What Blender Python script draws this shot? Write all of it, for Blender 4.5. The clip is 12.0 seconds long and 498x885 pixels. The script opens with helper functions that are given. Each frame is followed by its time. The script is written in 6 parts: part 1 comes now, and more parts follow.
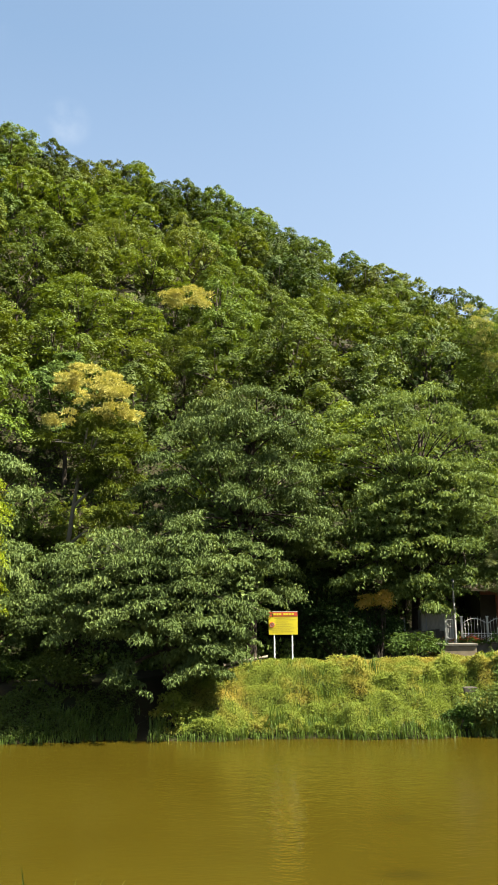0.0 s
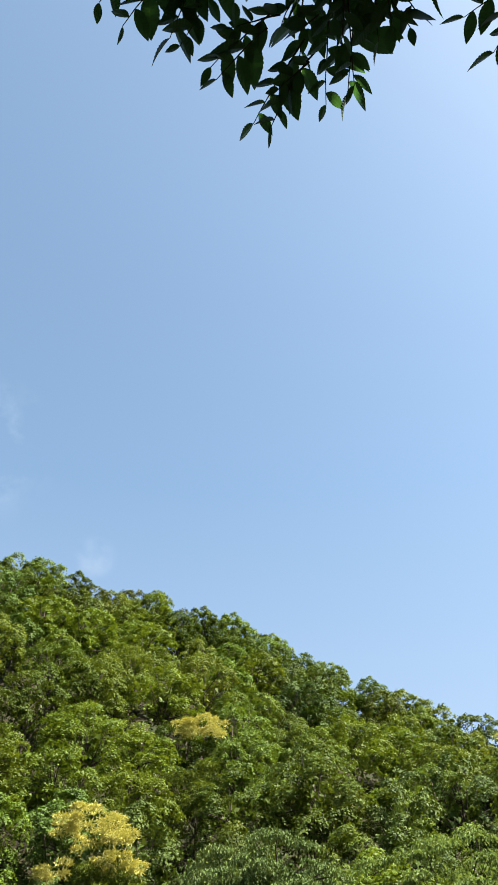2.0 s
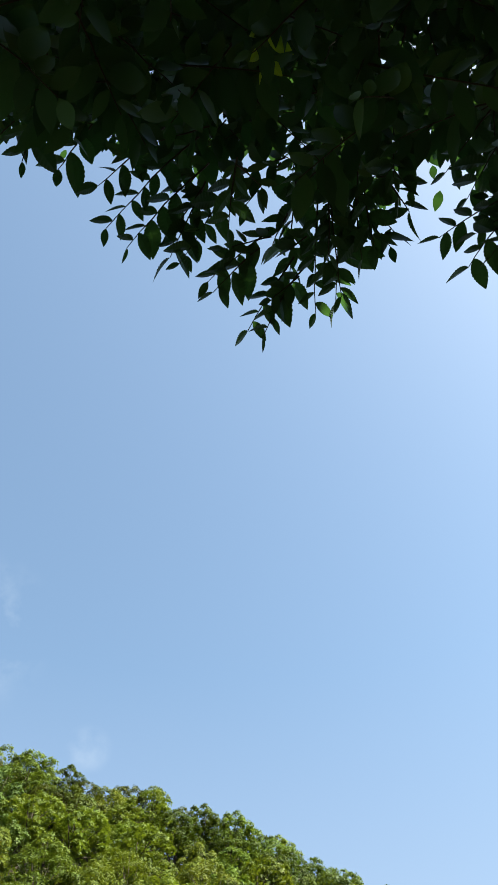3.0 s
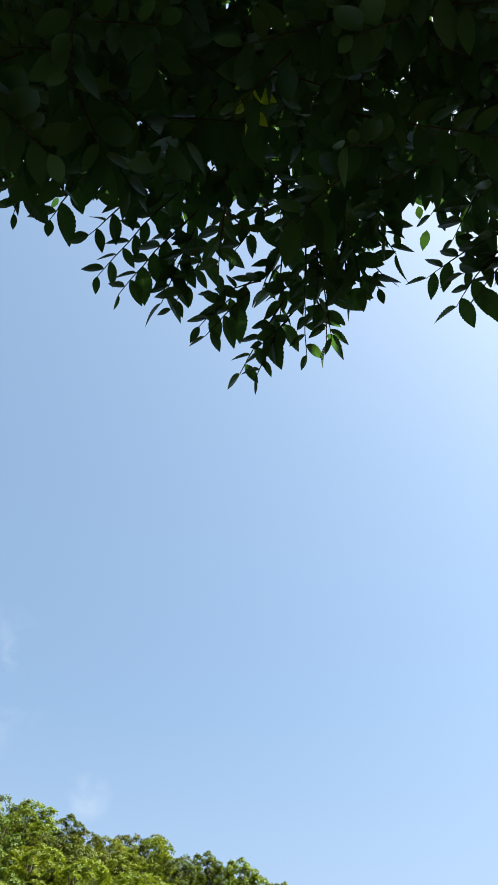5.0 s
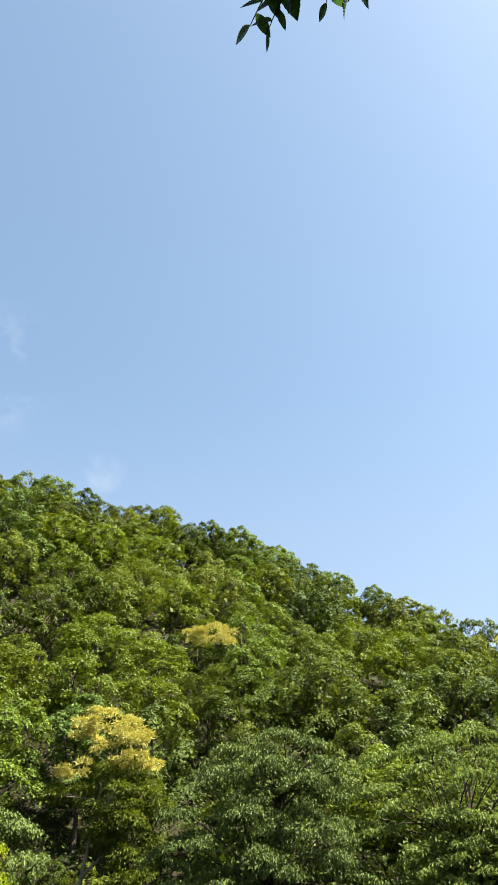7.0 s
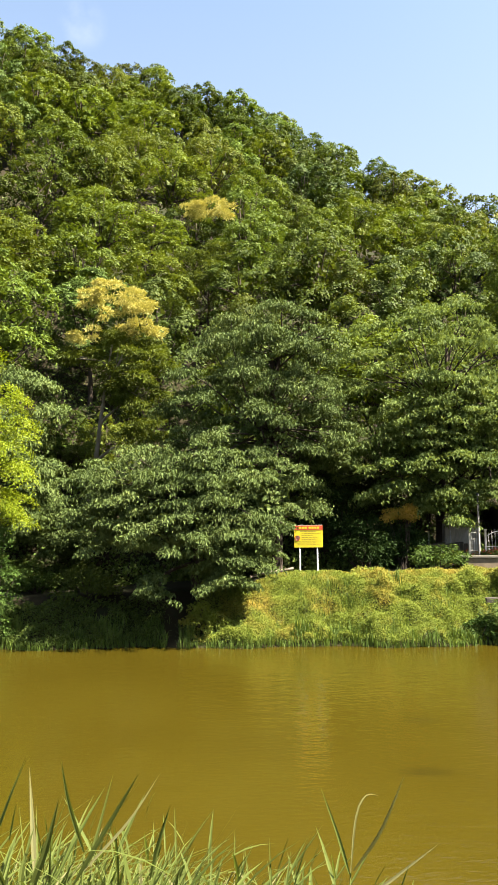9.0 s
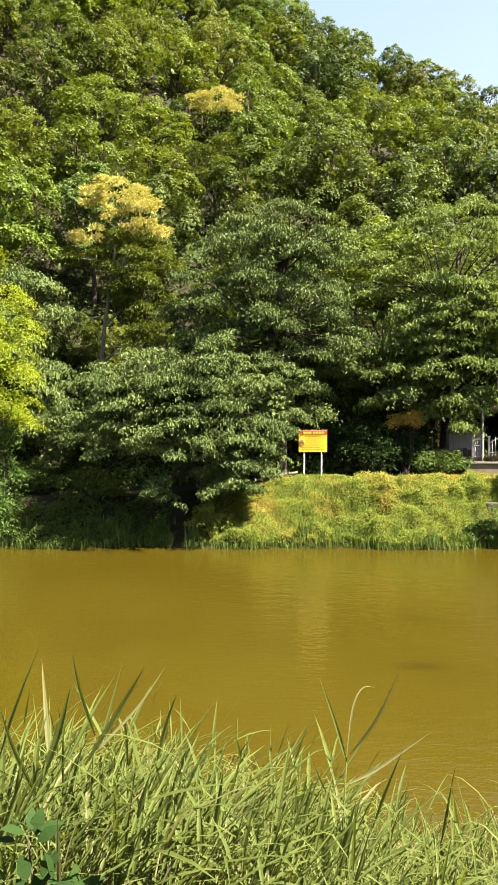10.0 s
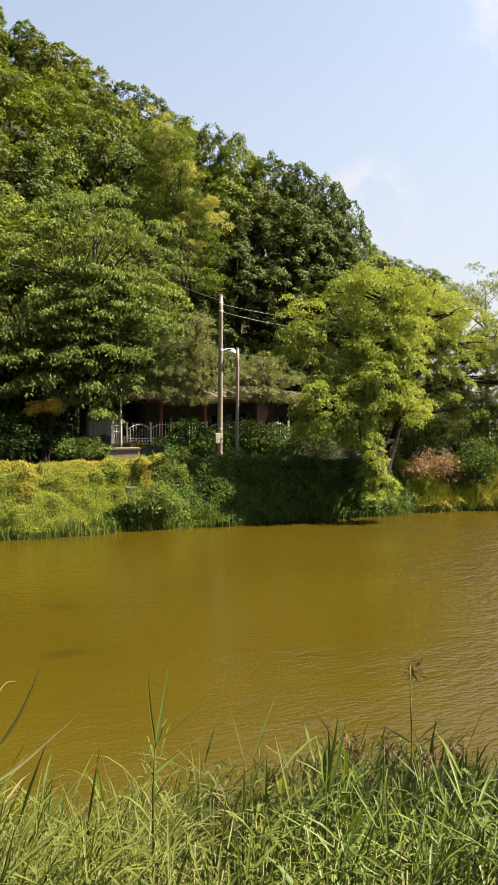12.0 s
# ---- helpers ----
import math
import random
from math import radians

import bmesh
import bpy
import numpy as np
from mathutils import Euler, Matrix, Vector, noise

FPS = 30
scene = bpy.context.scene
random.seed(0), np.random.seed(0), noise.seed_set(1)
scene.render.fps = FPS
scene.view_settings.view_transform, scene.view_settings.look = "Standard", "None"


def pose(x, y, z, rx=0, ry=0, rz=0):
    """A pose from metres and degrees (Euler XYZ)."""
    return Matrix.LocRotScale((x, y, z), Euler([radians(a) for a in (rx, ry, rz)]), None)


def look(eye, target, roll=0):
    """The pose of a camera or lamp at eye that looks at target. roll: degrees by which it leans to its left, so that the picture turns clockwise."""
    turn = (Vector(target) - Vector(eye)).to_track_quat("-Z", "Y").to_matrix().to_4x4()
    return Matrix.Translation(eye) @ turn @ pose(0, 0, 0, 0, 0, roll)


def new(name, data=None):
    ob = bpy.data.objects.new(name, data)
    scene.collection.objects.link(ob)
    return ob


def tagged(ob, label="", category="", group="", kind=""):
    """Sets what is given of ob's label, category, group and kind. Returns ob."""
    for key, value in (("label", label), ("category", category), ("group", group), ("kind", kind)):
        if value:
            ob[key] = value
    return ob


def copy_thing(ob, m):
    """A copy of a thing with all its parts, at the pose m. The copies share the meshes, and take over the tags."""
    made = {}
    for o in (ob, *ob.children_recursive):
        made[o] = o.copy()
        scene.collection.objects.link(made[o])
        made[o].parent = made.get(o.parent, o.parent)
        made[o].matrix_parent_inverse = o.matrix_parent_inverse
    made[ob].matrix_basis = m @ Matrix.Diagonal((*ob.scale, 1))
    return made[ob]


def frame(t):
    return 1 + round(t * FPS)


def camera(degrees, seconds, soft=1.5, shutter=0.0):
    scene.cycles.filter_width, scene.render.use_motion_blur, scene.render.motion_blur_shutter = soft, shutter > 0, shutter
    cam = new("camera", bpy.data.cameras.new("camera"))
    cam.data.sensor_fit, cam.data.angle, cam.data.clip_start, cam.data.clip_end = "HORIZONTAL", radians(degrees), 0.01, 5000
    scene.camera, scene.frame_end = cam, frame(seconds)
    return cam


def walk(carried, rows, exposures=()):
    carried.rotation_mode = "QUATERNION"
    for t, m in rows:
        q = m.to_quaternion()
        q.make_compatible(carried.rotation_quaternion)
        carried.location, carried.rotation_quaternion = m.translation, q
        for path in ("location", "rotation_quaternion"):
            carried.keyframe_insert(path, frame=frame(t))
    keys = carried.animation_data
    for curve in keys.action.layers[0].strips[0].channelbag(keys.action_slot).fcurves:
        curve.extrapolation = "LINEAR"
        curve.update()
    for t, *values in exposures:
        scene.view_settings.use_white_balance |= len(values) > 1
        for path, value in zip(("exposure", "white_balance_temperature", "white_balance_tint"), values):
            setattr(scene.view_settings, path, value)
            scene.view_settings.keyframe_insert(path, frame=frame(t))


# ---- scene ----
cam = camera(35.36, 12.0, 0.8)
PATH = [
    (0, pose(0.000, 0.000, 5.100, 101.47, 0.50, -0.17)),
    (0.5, pose(-0.001, 0.004, 5.096, 108.90, 0.35, -0.07)),
    (1, pose(-0.002, 0.007, 5.092, 116.11, 0.22, 0.20)),
    (1.5, pose(-0.004, 0.011, 5.087, 123.58, 0.15, 0.59)),
    (2, pose(-0.005, 0.015, 5.083, 131.99, 0.36, 1.02)),
    (2.5, pose(0.003, 0.005, 5.099, 139.70, 0.11, 1.08)),
    (3, pose(0.003, -0.009, 5.106, 144.93, 0.76, 1.55)),
    (3.5, pose(0.000, -0.022, 5.104, 148.16, 1.67, 2.20)),
    (5.5, pose(0.008, -0.013, 5.111, 147.05, 1.75, 2.47)),
    (6, pose(-0.001, 0.010, 5.110, 141.93, 1.73, 2.45)),
    (6.5, pose(-0.002, 0.019, 5.091, 134.02, 1.36, 2.18)),
    (7, pose(-0.001, 0.011, 5.095, 125.78, 0.89, 1.90)),
    (7.5, pose(-0.000, 0.003, 5.099, 117.56, 0.56, 1.70)),
    (7.7, pose(0.000, 0.000, 5.100, 113.94, 0.55, 1.68)),
    (9.3, pose(0.000, 0.000, 5.100, 92.47, 0.54, 1.81)),
    (9.5, pose(0.000, 0.000, 5.100, 90.90, 0.36, 1.90)),
    (10, pose(0.000, 0.000, 5.100, 88.33, 0.08, 2.08)),
    (10.5, pose(0.000, 0.000, 5.100, 87.51, -0.00, 0.00)),
    (10.8, pose(0.000, 0.000, 5.100, 87.47, 0.09, -4.64)),
    (11, pose(0.000, 0.000, 5.100, 87.34, -0.08, -7.97)),
    (11.5, pose(0.000, 0.000, 5.100, 87.32, -0.04, -16.16)),
    (12, pose(0.000, 0.000, 5.100, 87.35, 0.06, -23.88)),
]
EXPOSURES = [(0.0, 2.61, 6560, 4), (1.5, 2.60, 6400, 3), (2.5, 2.52, 6250, 1), (3.7, 2.64, 6400, 2), (5.5, 2.72, 6560, 3), (6.6, 2.72, 6560, 3), (7.5, 2.65, 6520, 4), (9.3, 2.98, 6650, 10), (10.5, 3.10, 6700, 11), (11.2, 2.80, 6850, 10), (12.0, 2.56, 7350, 11)]
walk(cam, PATH, EXPOSURES)

# ---- light ----
SUN_AZ, SUN_EL = 107.0, 54.0     # clockwise from the view across the pond (+y), height above the horizon
sun_way = Vector((math.sin(radians(SUN_AZ)) * math.cos(radians(SUN_EL)), math.cos(radians(SUN_AZ)) * math.cos(radians(SUN_EL)), math.sin(radians(SUN_EL))))
sun_data = bpy.data.lights.new("sun", "SUN")
sun_data.energy, sun_data.angle, sun_data.color = 5.0, radians(0.55), (1.0, 0.92, 0.78)
sun = new("sun", sun_data)
sun.matrix_world = look(sun_way * 200, (0, 0, 0))

world = bpy.data.worlds.new("sky")
world.use_nodes = True
scene.world = world
wn, wl = world.node_tree.nodes, world.node_tree.links
wn.clear()
sky = wn.new("ShaderNodeTexSky")
sky.sky_type, sky.sun_disc = "NISHITA", False
sky.sun_elevation, sky.sun_rotation = radians(SUN_EL), radians(SUN_AZ)
sky.air_density, sky.dust_density, sky.ozone_density = 1.0, 1.6, 0.6
coord = wn.new("ShaderNodeTexCoord")
cloud = wn.new("ShaderNodeTexNoise")
cloud.inputs["Scale"].default_value, cloud.inputs["Detail"].default_value, cloud.inputs["Roughness"].default_value = 13.0, 5, 0.6
wl.new(coord.outputs["Generated"], cloud.inputs["Vector"])
cover = None
for az, el, wide, much in ((-25.5, 39.0, 6.0, 0.11), (-14.0, 33.0, 1.8, 0.11), (32.5, 14.0, 4.0, 0.5), (43.0, 26.0, 6.0, 0.3)):     # thin wisps of summer cloud
    dot = wn.new("ShaderNodeVectorMath")
    dot.operation = "DOT_PRODUCT"
    dot.inputs[1].default_value = (math.sin(radians(az)) * math.cos(radians(el)), math.cos(radians(az)) * math.cos(radians(el)), math.sin(radians(el)))
    wl.new(coord.outputs["Generated"], dot.inputs[0])
    near = wn.new("ShaderNodeMapRange")
    near.interpolation_type = "SMOOTHSTEP"
    near.inputs["From Min"].default_value, near.inputs["From Max"].default_value = math.cos(radians(wide)), 1.0
    near.inputs["To Min"].default_value, near.inputs["To Max"].default_value = 0.0, much * 2
    wl.new(dot.outputs["Value"], near.inputs["Value"])
    if cover is None:
        cover = near.outputs["Result"]
    else:
        both = wn.new("ShaderNodeMath")
        both.operation = "MAXIMUM"
        wl.new(cover, both.inputs[0])
        wl.new(near.outputs["Result"], both.inputs[1])
        cover = both.outputs[0]
cramp = wn.new("ShaderNodeMapRange")
cramp.inputs["From Min"].default_value, cramp.inputs["From Max"].default_value = 0.42, 0.70
wl.new(cloud.outputs["Fac"], cramp.inputs["Value"])
veil = wn.new("ShaderNodeMath")
veil.operation = "MULTIPLY"
wl.new(cramp.outputs["Result"], veil.inputs[0])
wl.new(cover, veil.inputs[1])
cmix = wn.new("ShaderNodeMix")
cmix.data_type = "RGBA"
cmix.inputs["B"].default_value = (4.3, 4.4, 4.9, 1)
back = wn.new("ShaderNodeBackground")
back.inputs["Strength"].default_value = 0.05
wout = wn.new("ShaderNodeOutputWorld")
wl.new(veil.outputs[0], cmix.inputs["Factor"])
wl.new(sky.outputs["Color"], cmix.inputs["A"])
thin = wn.new("ShaderNodeMix")          # summer haze, thicker towards the horizon
thin.data_type = "RGBA"
deep = wn.new("ShaderNodeSeparateXYZ")
wl.new(coord.outputs["Generated"], deep.inputs[0])
thick = wn.new("ShaderNodeMapRange")
thick.inputs["From Min"].default_value, thick.inputs["From Max"].default_value = 0.10, 0.62
thick.inputs["To Min"].default_value, thick.inputs["To Max"].default_value = 0.72, 0.04
wl.new(deep.outputs["Z"], thick.inputs["Value"])
wl.new(thick.outputs["Result"], thin.inputs["Factor"])
thin.inputs["B"].default_value = (2.00, 2.07, 2.85, 1)
wl.new(cmix.outputs["Result"], thin.inputs["A"])
haze = wn.new("ShaderNodeMix")          # the summer haze takes the violet out of the blue
haze.data_type, haze.blend_type = "RGBA", "MULTIPLY"
haze.inputs["Factor"].default_value = 1.0
haze.inputs["B"].default_value = (1.005, 1.0, 0.93, 1)
wl.new(thin.outputs["Result"], haze.inputs["A"])
wl.new(haze.outputs["Result"], back.inputs["Color"])
wl.new(back.outputs["Background"], wout.inputs["Surface"])


# ---- materials ----
def nodes_of(name):
    m = bpy.data.materials.new(name)
    m.use_nodes = True
    t = m.node_tree
    t.nodes.clear()
    out = t.nodes.new("ShaderNodeOutputMaterial")
    return m, t.nodes, t.links, out


def ramp_node(n, stops):
    r = n.new("ShaderNodeValToRGB")
    e = r.color_ramp.elements
    while len(e) < len(stops):
        e.new(0.5)
    for k, (p, c) in enumerate(stops):
        e[k].position, e[k].color = p, (*c, 1)
    return r


def noise_node(n, l, scale, detail=4, rough=0.55, vec=None):
    t = n.new("ShaderNodeTexNoise")
    t.inputs["Scale"].default_value, t.inputs["Detail"].default_value, t.inputs["Roughness"].default_value = scale, detail, rough
    if vec is not None:
        l.new(vec, t.inputs["Vector"])
    return t


def tone(c, k):
    return tuple(round(v * k, 4) for v in c)


def leaf_mat(name, dark, mid, light, glow=0.3, rough=0.45, tree_var=0.25, patch=None, patch_scale=0.35, shine=0.16, speckle=0.42, through_tint=(1.2, 1.1, 0.55)):
    """Leaves: a colour of their own per leaf, a slow change over the plant and from plant to plant, light through the blade."""
    m, n, l, out = nodes_of(name)
    geo = n.new("ShaderNodeNewGeometry")
    info = n.new("ShaderNodeObjectInfo")
    tex = noise_node(n, l, patch_scale, 3, 0.6, geo.outputs["Position"])
    blend = n.new("ShaderNodeMath")
    blend.operation = "MULTIPLY_ADD"
    blend.inputs[1].default_value = speckle
    shift = n.new("ShaderNodeMath")
    shift.operation = "MULTIPLY_ADD"
    shift.inputs[1].default_value, shift.inputs[2].default_value = 0.9, -0.22
    l.new(tex.outputs["Fac"], shift.inputs[0])
    l.new(geo.outputs["Random Per Island"], blend.inputs[0])
    l.new(shift.outputs[0], blend.inputs[2])
    ramp = ramp_node(n, [(p, tone(c, 0.63)) for p, c in ((0.0, dark), (0.5, mid), (1.0, light))])
    l.new(blend.outputs[0], ramp.inputs["Fac"])
    col = ramp.outputs["Color"]
    if patch:
        tex2 = noise_node(n, l, 0.55, 5, 0.65, geo.outputs["Position"])
        mr = n.new("ShaderNodeMapRange")
        mr.inputs["From Min"].default_value, mr.inputs["From Max"].default_value = 0.485, 0.68
        mx = n.new("ShaderNodeMix")
        mx.data_type = "RGBA"
        mx.inputs["B"].default_value = (*tone(patch, 0.63), 1)
        l.new(tex2.outputs["Fac"], mr.inputs["Value"])
        l.new(mr.outputs["Result"], mx.inputs["Factor"])
        l.new(col, mx.inputs["A"])
        col = mx.outputs["Result"]
    hsv = n.new("ShaderNodeHueSaturation")
    hue = n.new("ShaderNodeMapRange")
    hue.inputs["To Min"].default_value, hue.inputs["To Max"].default_value = 0.5 - 0.03 * tree_var, 0.5 + 0.05 * tree_var
    val = n.new("ShaderNodeMapRange")
    val.inputs["To Min"].default_value, val.inputs["To Max"].default_value = 1 - 0.9 * tree_var, 1 + 0.9 * tree_var
    mul = n.new("ShaderNodeMath")
    mul.operation = "FRACT"
    mul2 = n.new("ShaderNodeMath")
    mul2.operation = "MULTIPLY"
    mul2.inputs[1].default_value = 7.31
    l.new(info.outputs["Random"], hue.inputs["Value"])
    l.new(info.outputs["Random"], mul2.inputs[0])
    l.new(mul2.outputs[0], mul.inputs[0])
    l.new(mul.outputs[0], val.inputs["Value"])
    l.new(hue.outputs["Result"], hsv.inputs["Hue"])
    l.new(val.outputs["Result"], hsv.inputs["Value"])
    l.new(col, hsv.inputs["Color"])
    bsdf = n.new("ShaderNodeBsdfPrincipled")
    bsdf.inputs["Roughness"].default_value = rough
    bsdf.inputs["Specular IOR Level"].default_value = shine
    trans = n.new("ShaderNodeBsdfTranslucent")
    warm = n.new("ShaderNodeMix")
    warm.data_type, warm.blend_type = "RGBA", "MULTIPLY"
    warm.inputs["Factor"].default_value = 1.0
    warm.inputs["B"].default_value = (*through_tint, 1)
    mix = n.new("ShaderNodeMixShader")
    mix.inputs["Fac"].default_value = glow
    l.new(hsv.outputs["Color"], bsdf.inputs["Base Color"])
    l.new(hsv.outputs["Color"], warm.inputs["A"])
    l.new(warm.outputs["Result"], trans.inputs["Color"])
    l.new(bsdf.outputs[0], mix.inputs[1])
    l.new(trans.outputs[0], mix.inputs[2])
    l.new(mix.outputs[0], out.inputs["Surface"])
    return m


def surface(name, stops, scale=3.0, rough=0.8, bump=0.3, fine=30.0, metal=0.0, stretch=(1, 1, 1), detail=6):
    """Earth, bark, paint, concrete, metal: mottling at two scales, with relief."""
    m, n, l, out = nodes_of(name)
    tc = n.new("ShaderNodeTexCoord")
    mp = n.new("ShaderNodeMapping")
    mp.inputs["Scale"].default_value = stretch
    l.new(tc.outputs["Object"], mp.inputs["Vector"])
    big = noise_node(n, l, scale, detail, 0.6, mp.outputs["Vector"])
    small = noise_node(n, l, fine, 4, 0.6, mp.outputs["Vector"])
    add = n.new("ShaderNodeMath")
    add.operation = "MULTIPLY_ADD"
    add.inputs[1].default_value = 0.35
    sub = n.new("ShaderNodeMath")
    sub.operation = "SUBTRACT"
    sub.inputs[1].default_value = 0.17
    l.new(small.outputs["Fac"], add.inputs[0])
    l.new(big.outputs["Fac"], add.inputs[2])
    l.new(add.outputs[0], sub.inputs[0])
    ramp = ramp_node(n, [(p, tone(c, 0.59)) for p, c in stops])
    l.new(sub.outputs[0], ramp.inputs["Fac"])
    bsdf = n.new("ShaderNodeBsdfPrincipled")
    bsdf.inputs["Roughness"].default_value, bsdf.inputs["Metallic"].default_value = rough, metal
    bsdf.inputs["Specular IOR Level"].default_value = 0.15 if rough > 0.7 else 0.5
    bp = n.new("ShaderNodeBump")
    bp.inputs["Strength"].default_value, bp.inputs["Distance"].default_value = bump, 0.02
    l.new(add.outputs[0], bp.inputs["Height"])
    l.new(bp.outputs["Normal"], bsdf.inputs["Normal"])
    l.new(ramp.outputs["Color"], bsdf.inputs["Base Color"])
    l.new(bsdf.outputs[0], out.inputs["Surface"])
    return m


def water_mat():
    """Turbid ochre pond water: the silt gives the colour, the surface mirrors, and the breeze ruffles it in patches."""
    m, n, l, out = nodes_of("pond_water")
    geo = n.new("ShaderNodeNewGeometry")
    mp = n.new("ShaderNodeMapping")
    mp.inputs["Scale"].default_value = (0.85, 1.7, 1)
    mp.inputs["Rotation"].default_value = (0, 0, radians(-34))
    l.new(geo.outputs["Position"], mp.inputs["Vector"])
    wave = noise_node(n, l, 5.0, 2, 0.5, mp.outputs["Vector"])
    swell = noise_node(n, l, 1.3, 2, 0.5, mp.outputs["Vector"])
    patch = noise_node(n, l, 0.22, 3, 0.55, geo.outputs["Position"])
    sep = n.new("ShaderNodeSeparateXYZ")
    l.new(geo.outputs["Position"], sep.inputs[0])
    side = n.new("ShaderNodeMapRange")      # the breeze comes in over the open water beyond the tree's shelter
    side.inputs["From Min"].default_value, side.inputs["From Max"].default_value = -2.0, 6.0
    side.inputs["To Min"].default_value, side.inputs["To Max"].default_value = -0.16, 0.42
    drift = n.new("ShaderNodeMath")
    drift.operation = "MULTIPLY_ADD"
    drift.inputs[1].default_value = -0.6
    l.new(sep.outputs["Y"], drift.inputs[0])
    l.new(sep.outputs["X"], drift.inputs[2])
    l.new(drift.outputs[0], side.inputs["Value"])
    add = n.new("ShaderNodeMath")
    l.new(patch.outputs["Fac"], add.inputs[0])
    l.new(side.outputs["Result"], add.inputs[1])
    force = n.new("ShaderNodeMapRange")
    force.inputs["From Min"].default_value, force.inputs["From Max"].default_value = 0.48, 0.95
    force.inputs["To Min"].default_value, force.inputs["To Max"].default_value = 0.13, 0.95
    l.new(add.outputs[0], force.inputs["Value"])
    h = n.new("ShaderNodeMath")
    h.operation = "MULTIPLY_ADD"
    h.inputs[1].default_value = 1.4
    l.new(swell.outputs["Fac"], h.inputs[0])
    l.new(wave.outputs["Fac"], h.inputs[2])
    bp = n.new("ShaderNodeBump")
    bp.inputs["Distance"].default_value = 0.085
    l.new(force.outputs["Result"], bp.inputs["Strength"])
    l.new(h.outputs[0], bp.inputs["Height"])
    silt = noise_node(n, l, 0.12, 4, 0.6, geo.outputs["Position"])
    ramp = ramp_node(n, [(0.3, (0.0258, 0.0187, 0.0015)), (0.7, (0.0318, 0.0240, 0.0021))])
    l.new(silt.outputs["Fac"], ramp.inputs["Fac"])
    bsdf = n.new("ShaderNodeBsdfPrincipled")
    bsdf.inputs["Roughness"].default_value, bsdf.inputs["IOR"].default_value = 0.16, 1.33
    col = ramp.outputs["Color"]
    for cx, cy, sx, sy in ((3.0, 16.1, 0.72, 0.36), (3.6, 20.0, 0.55, 0.34)):     # two soft-edged darker patches in the water's colour
        rel = n.new("ShaderNodeVectorMath")
        rel.operation = "SUBTRACT"
        rel.inputs[1].default_value = (cx, cy, 0)
        l.new(geo.outputs["Position"], rel.inputs[0])
        size = n.new("ShaderNodeVectorMath")
        size.operation = "DIVIDE"
        size.inputs[1].default_value = (sx, sy, 1)
        l.new(rel.outputs[0], size.inputs[0])
        far = n.new("ShaderNodeVectorMath")
        far.operation = "LENGTH"
        l.new(size.outputs[0], far.inputs[0])
        bed = n.new("ShaderNodeMapRange")
        bed.interpolation_type = "SMOOTHSTEP"
        bed.inputs["From Min"].default_value, bed.inputs["From Max"].default_value = 0.2, 1.1
        bed.inputs["To Min"].default_value, bed.inputs["To Max"].default_value = 0.42, 0.0
        l.new(far.outputs["Value"], bed.inputs["Value"])
        patch_mix = n.new("ShaderNodeMix")
        patch_mix.data_type = "RGBA"
        patch_mix.inputs["B"].default_value = (0.012, 0.010, 0.002, 1)
        l.new(bed.outputs["Result"], patch_mix.inputs["Factor"])
        l.new(col, patch_mix.inputs["A"])
        col = patch_mix.outputs["Result"]
    l.new(col, bsdf.inputs["Base Color"])
    l.new(bp.outputs["Normal"], bsdf.inputs["Normal"])
    l.new(bsdf.outputs[0], out.inputs["Surface"])
    return m


M_HILL = leaf_mat("hill_leaf", (0.034, 0.052, 0.007), (0.100, 0.135, 0.017), (0.180, 0.212, 0.032), 0.34, 0.6, 0.45, shine=0.1)
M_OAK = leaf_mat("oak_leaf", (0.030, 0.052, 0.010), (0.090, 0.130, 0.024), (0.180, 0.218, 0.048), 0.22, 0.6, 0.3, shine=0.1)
M_BRIGHT = leaf_mat("bright_leaf", (0.056, 0.084, 0.008), (0.120, 0.165, 0.016), (0.198, 0.243, 0.030), 0.36, 0.6, 0.2)
M_DARK = leaf_mat("elm_leaf", (0.036, 0.062, 0.018), (0.122, 0.172, 0.050), (0.250, 0.296, 0.094), 0.2, 0.6, 0.04, shine=0.08, speckle=0.36)
M_ELM_LIGHT = leaf_mat("light_elm_leaf", (0.056, 0.093, 0.023), (0.170, 0.234, 0.064), (0.325, 0.382, 0.122), 0.34, 0.6, 0.04, shine=0.08, speckle=0.36)
M_WILLOW = leaf_mat("willow_leaf", (0.135, 0.192, 0.027), (0.290, 0.368, 0.062), (0.435, 0.505, 0.122), 0.36, 0.55, 0.03, speckle=0.36)
M_GOLD = leaf_mat("gold_leaf", (0.140, 0.200, 0.008), (0.240, 0.310, 0.014), (0.345, 0.405, 0.022), 0.4, 0.5, 0.1)
M_BLOOM = leaf_mat("chestnut_bloom", (0.33, 0.315, 0.075), (0.66, 0.61, 0.175), (0.89, 0.83, 0.33), 0.2, 0.65, 0.0)
M_CATKIN = leaf_mat("fading_catkin", (0.28, 0.30, 0.085), (0.56, 0.57, 0.180), (0.80, 0.79, 0.31), 0.2, 0.65, 0.0)
M_PINE = leaf_mat("pine_needle", (0.135, 0.170, 0.062), (0.235, 0.270, 0.105), (0.35, 0.37, 0.165), 0.25, 0.5, 0.02)
M_RUST = leaf_mat("rust_leaf", (0.15, 0.090, 0.055), (0.25, 0.155, 0.098), (0.35, 0.245, 0.155), 0.25, 0.65, 0.1)
M_ORANGE = leaf_mat("orange_leaf", (0.24, 0.26, 0.035), (0.52, 0.38, 0.07), (0.80, 0.44, 0.15), 0.35, 0.6, 0.1)
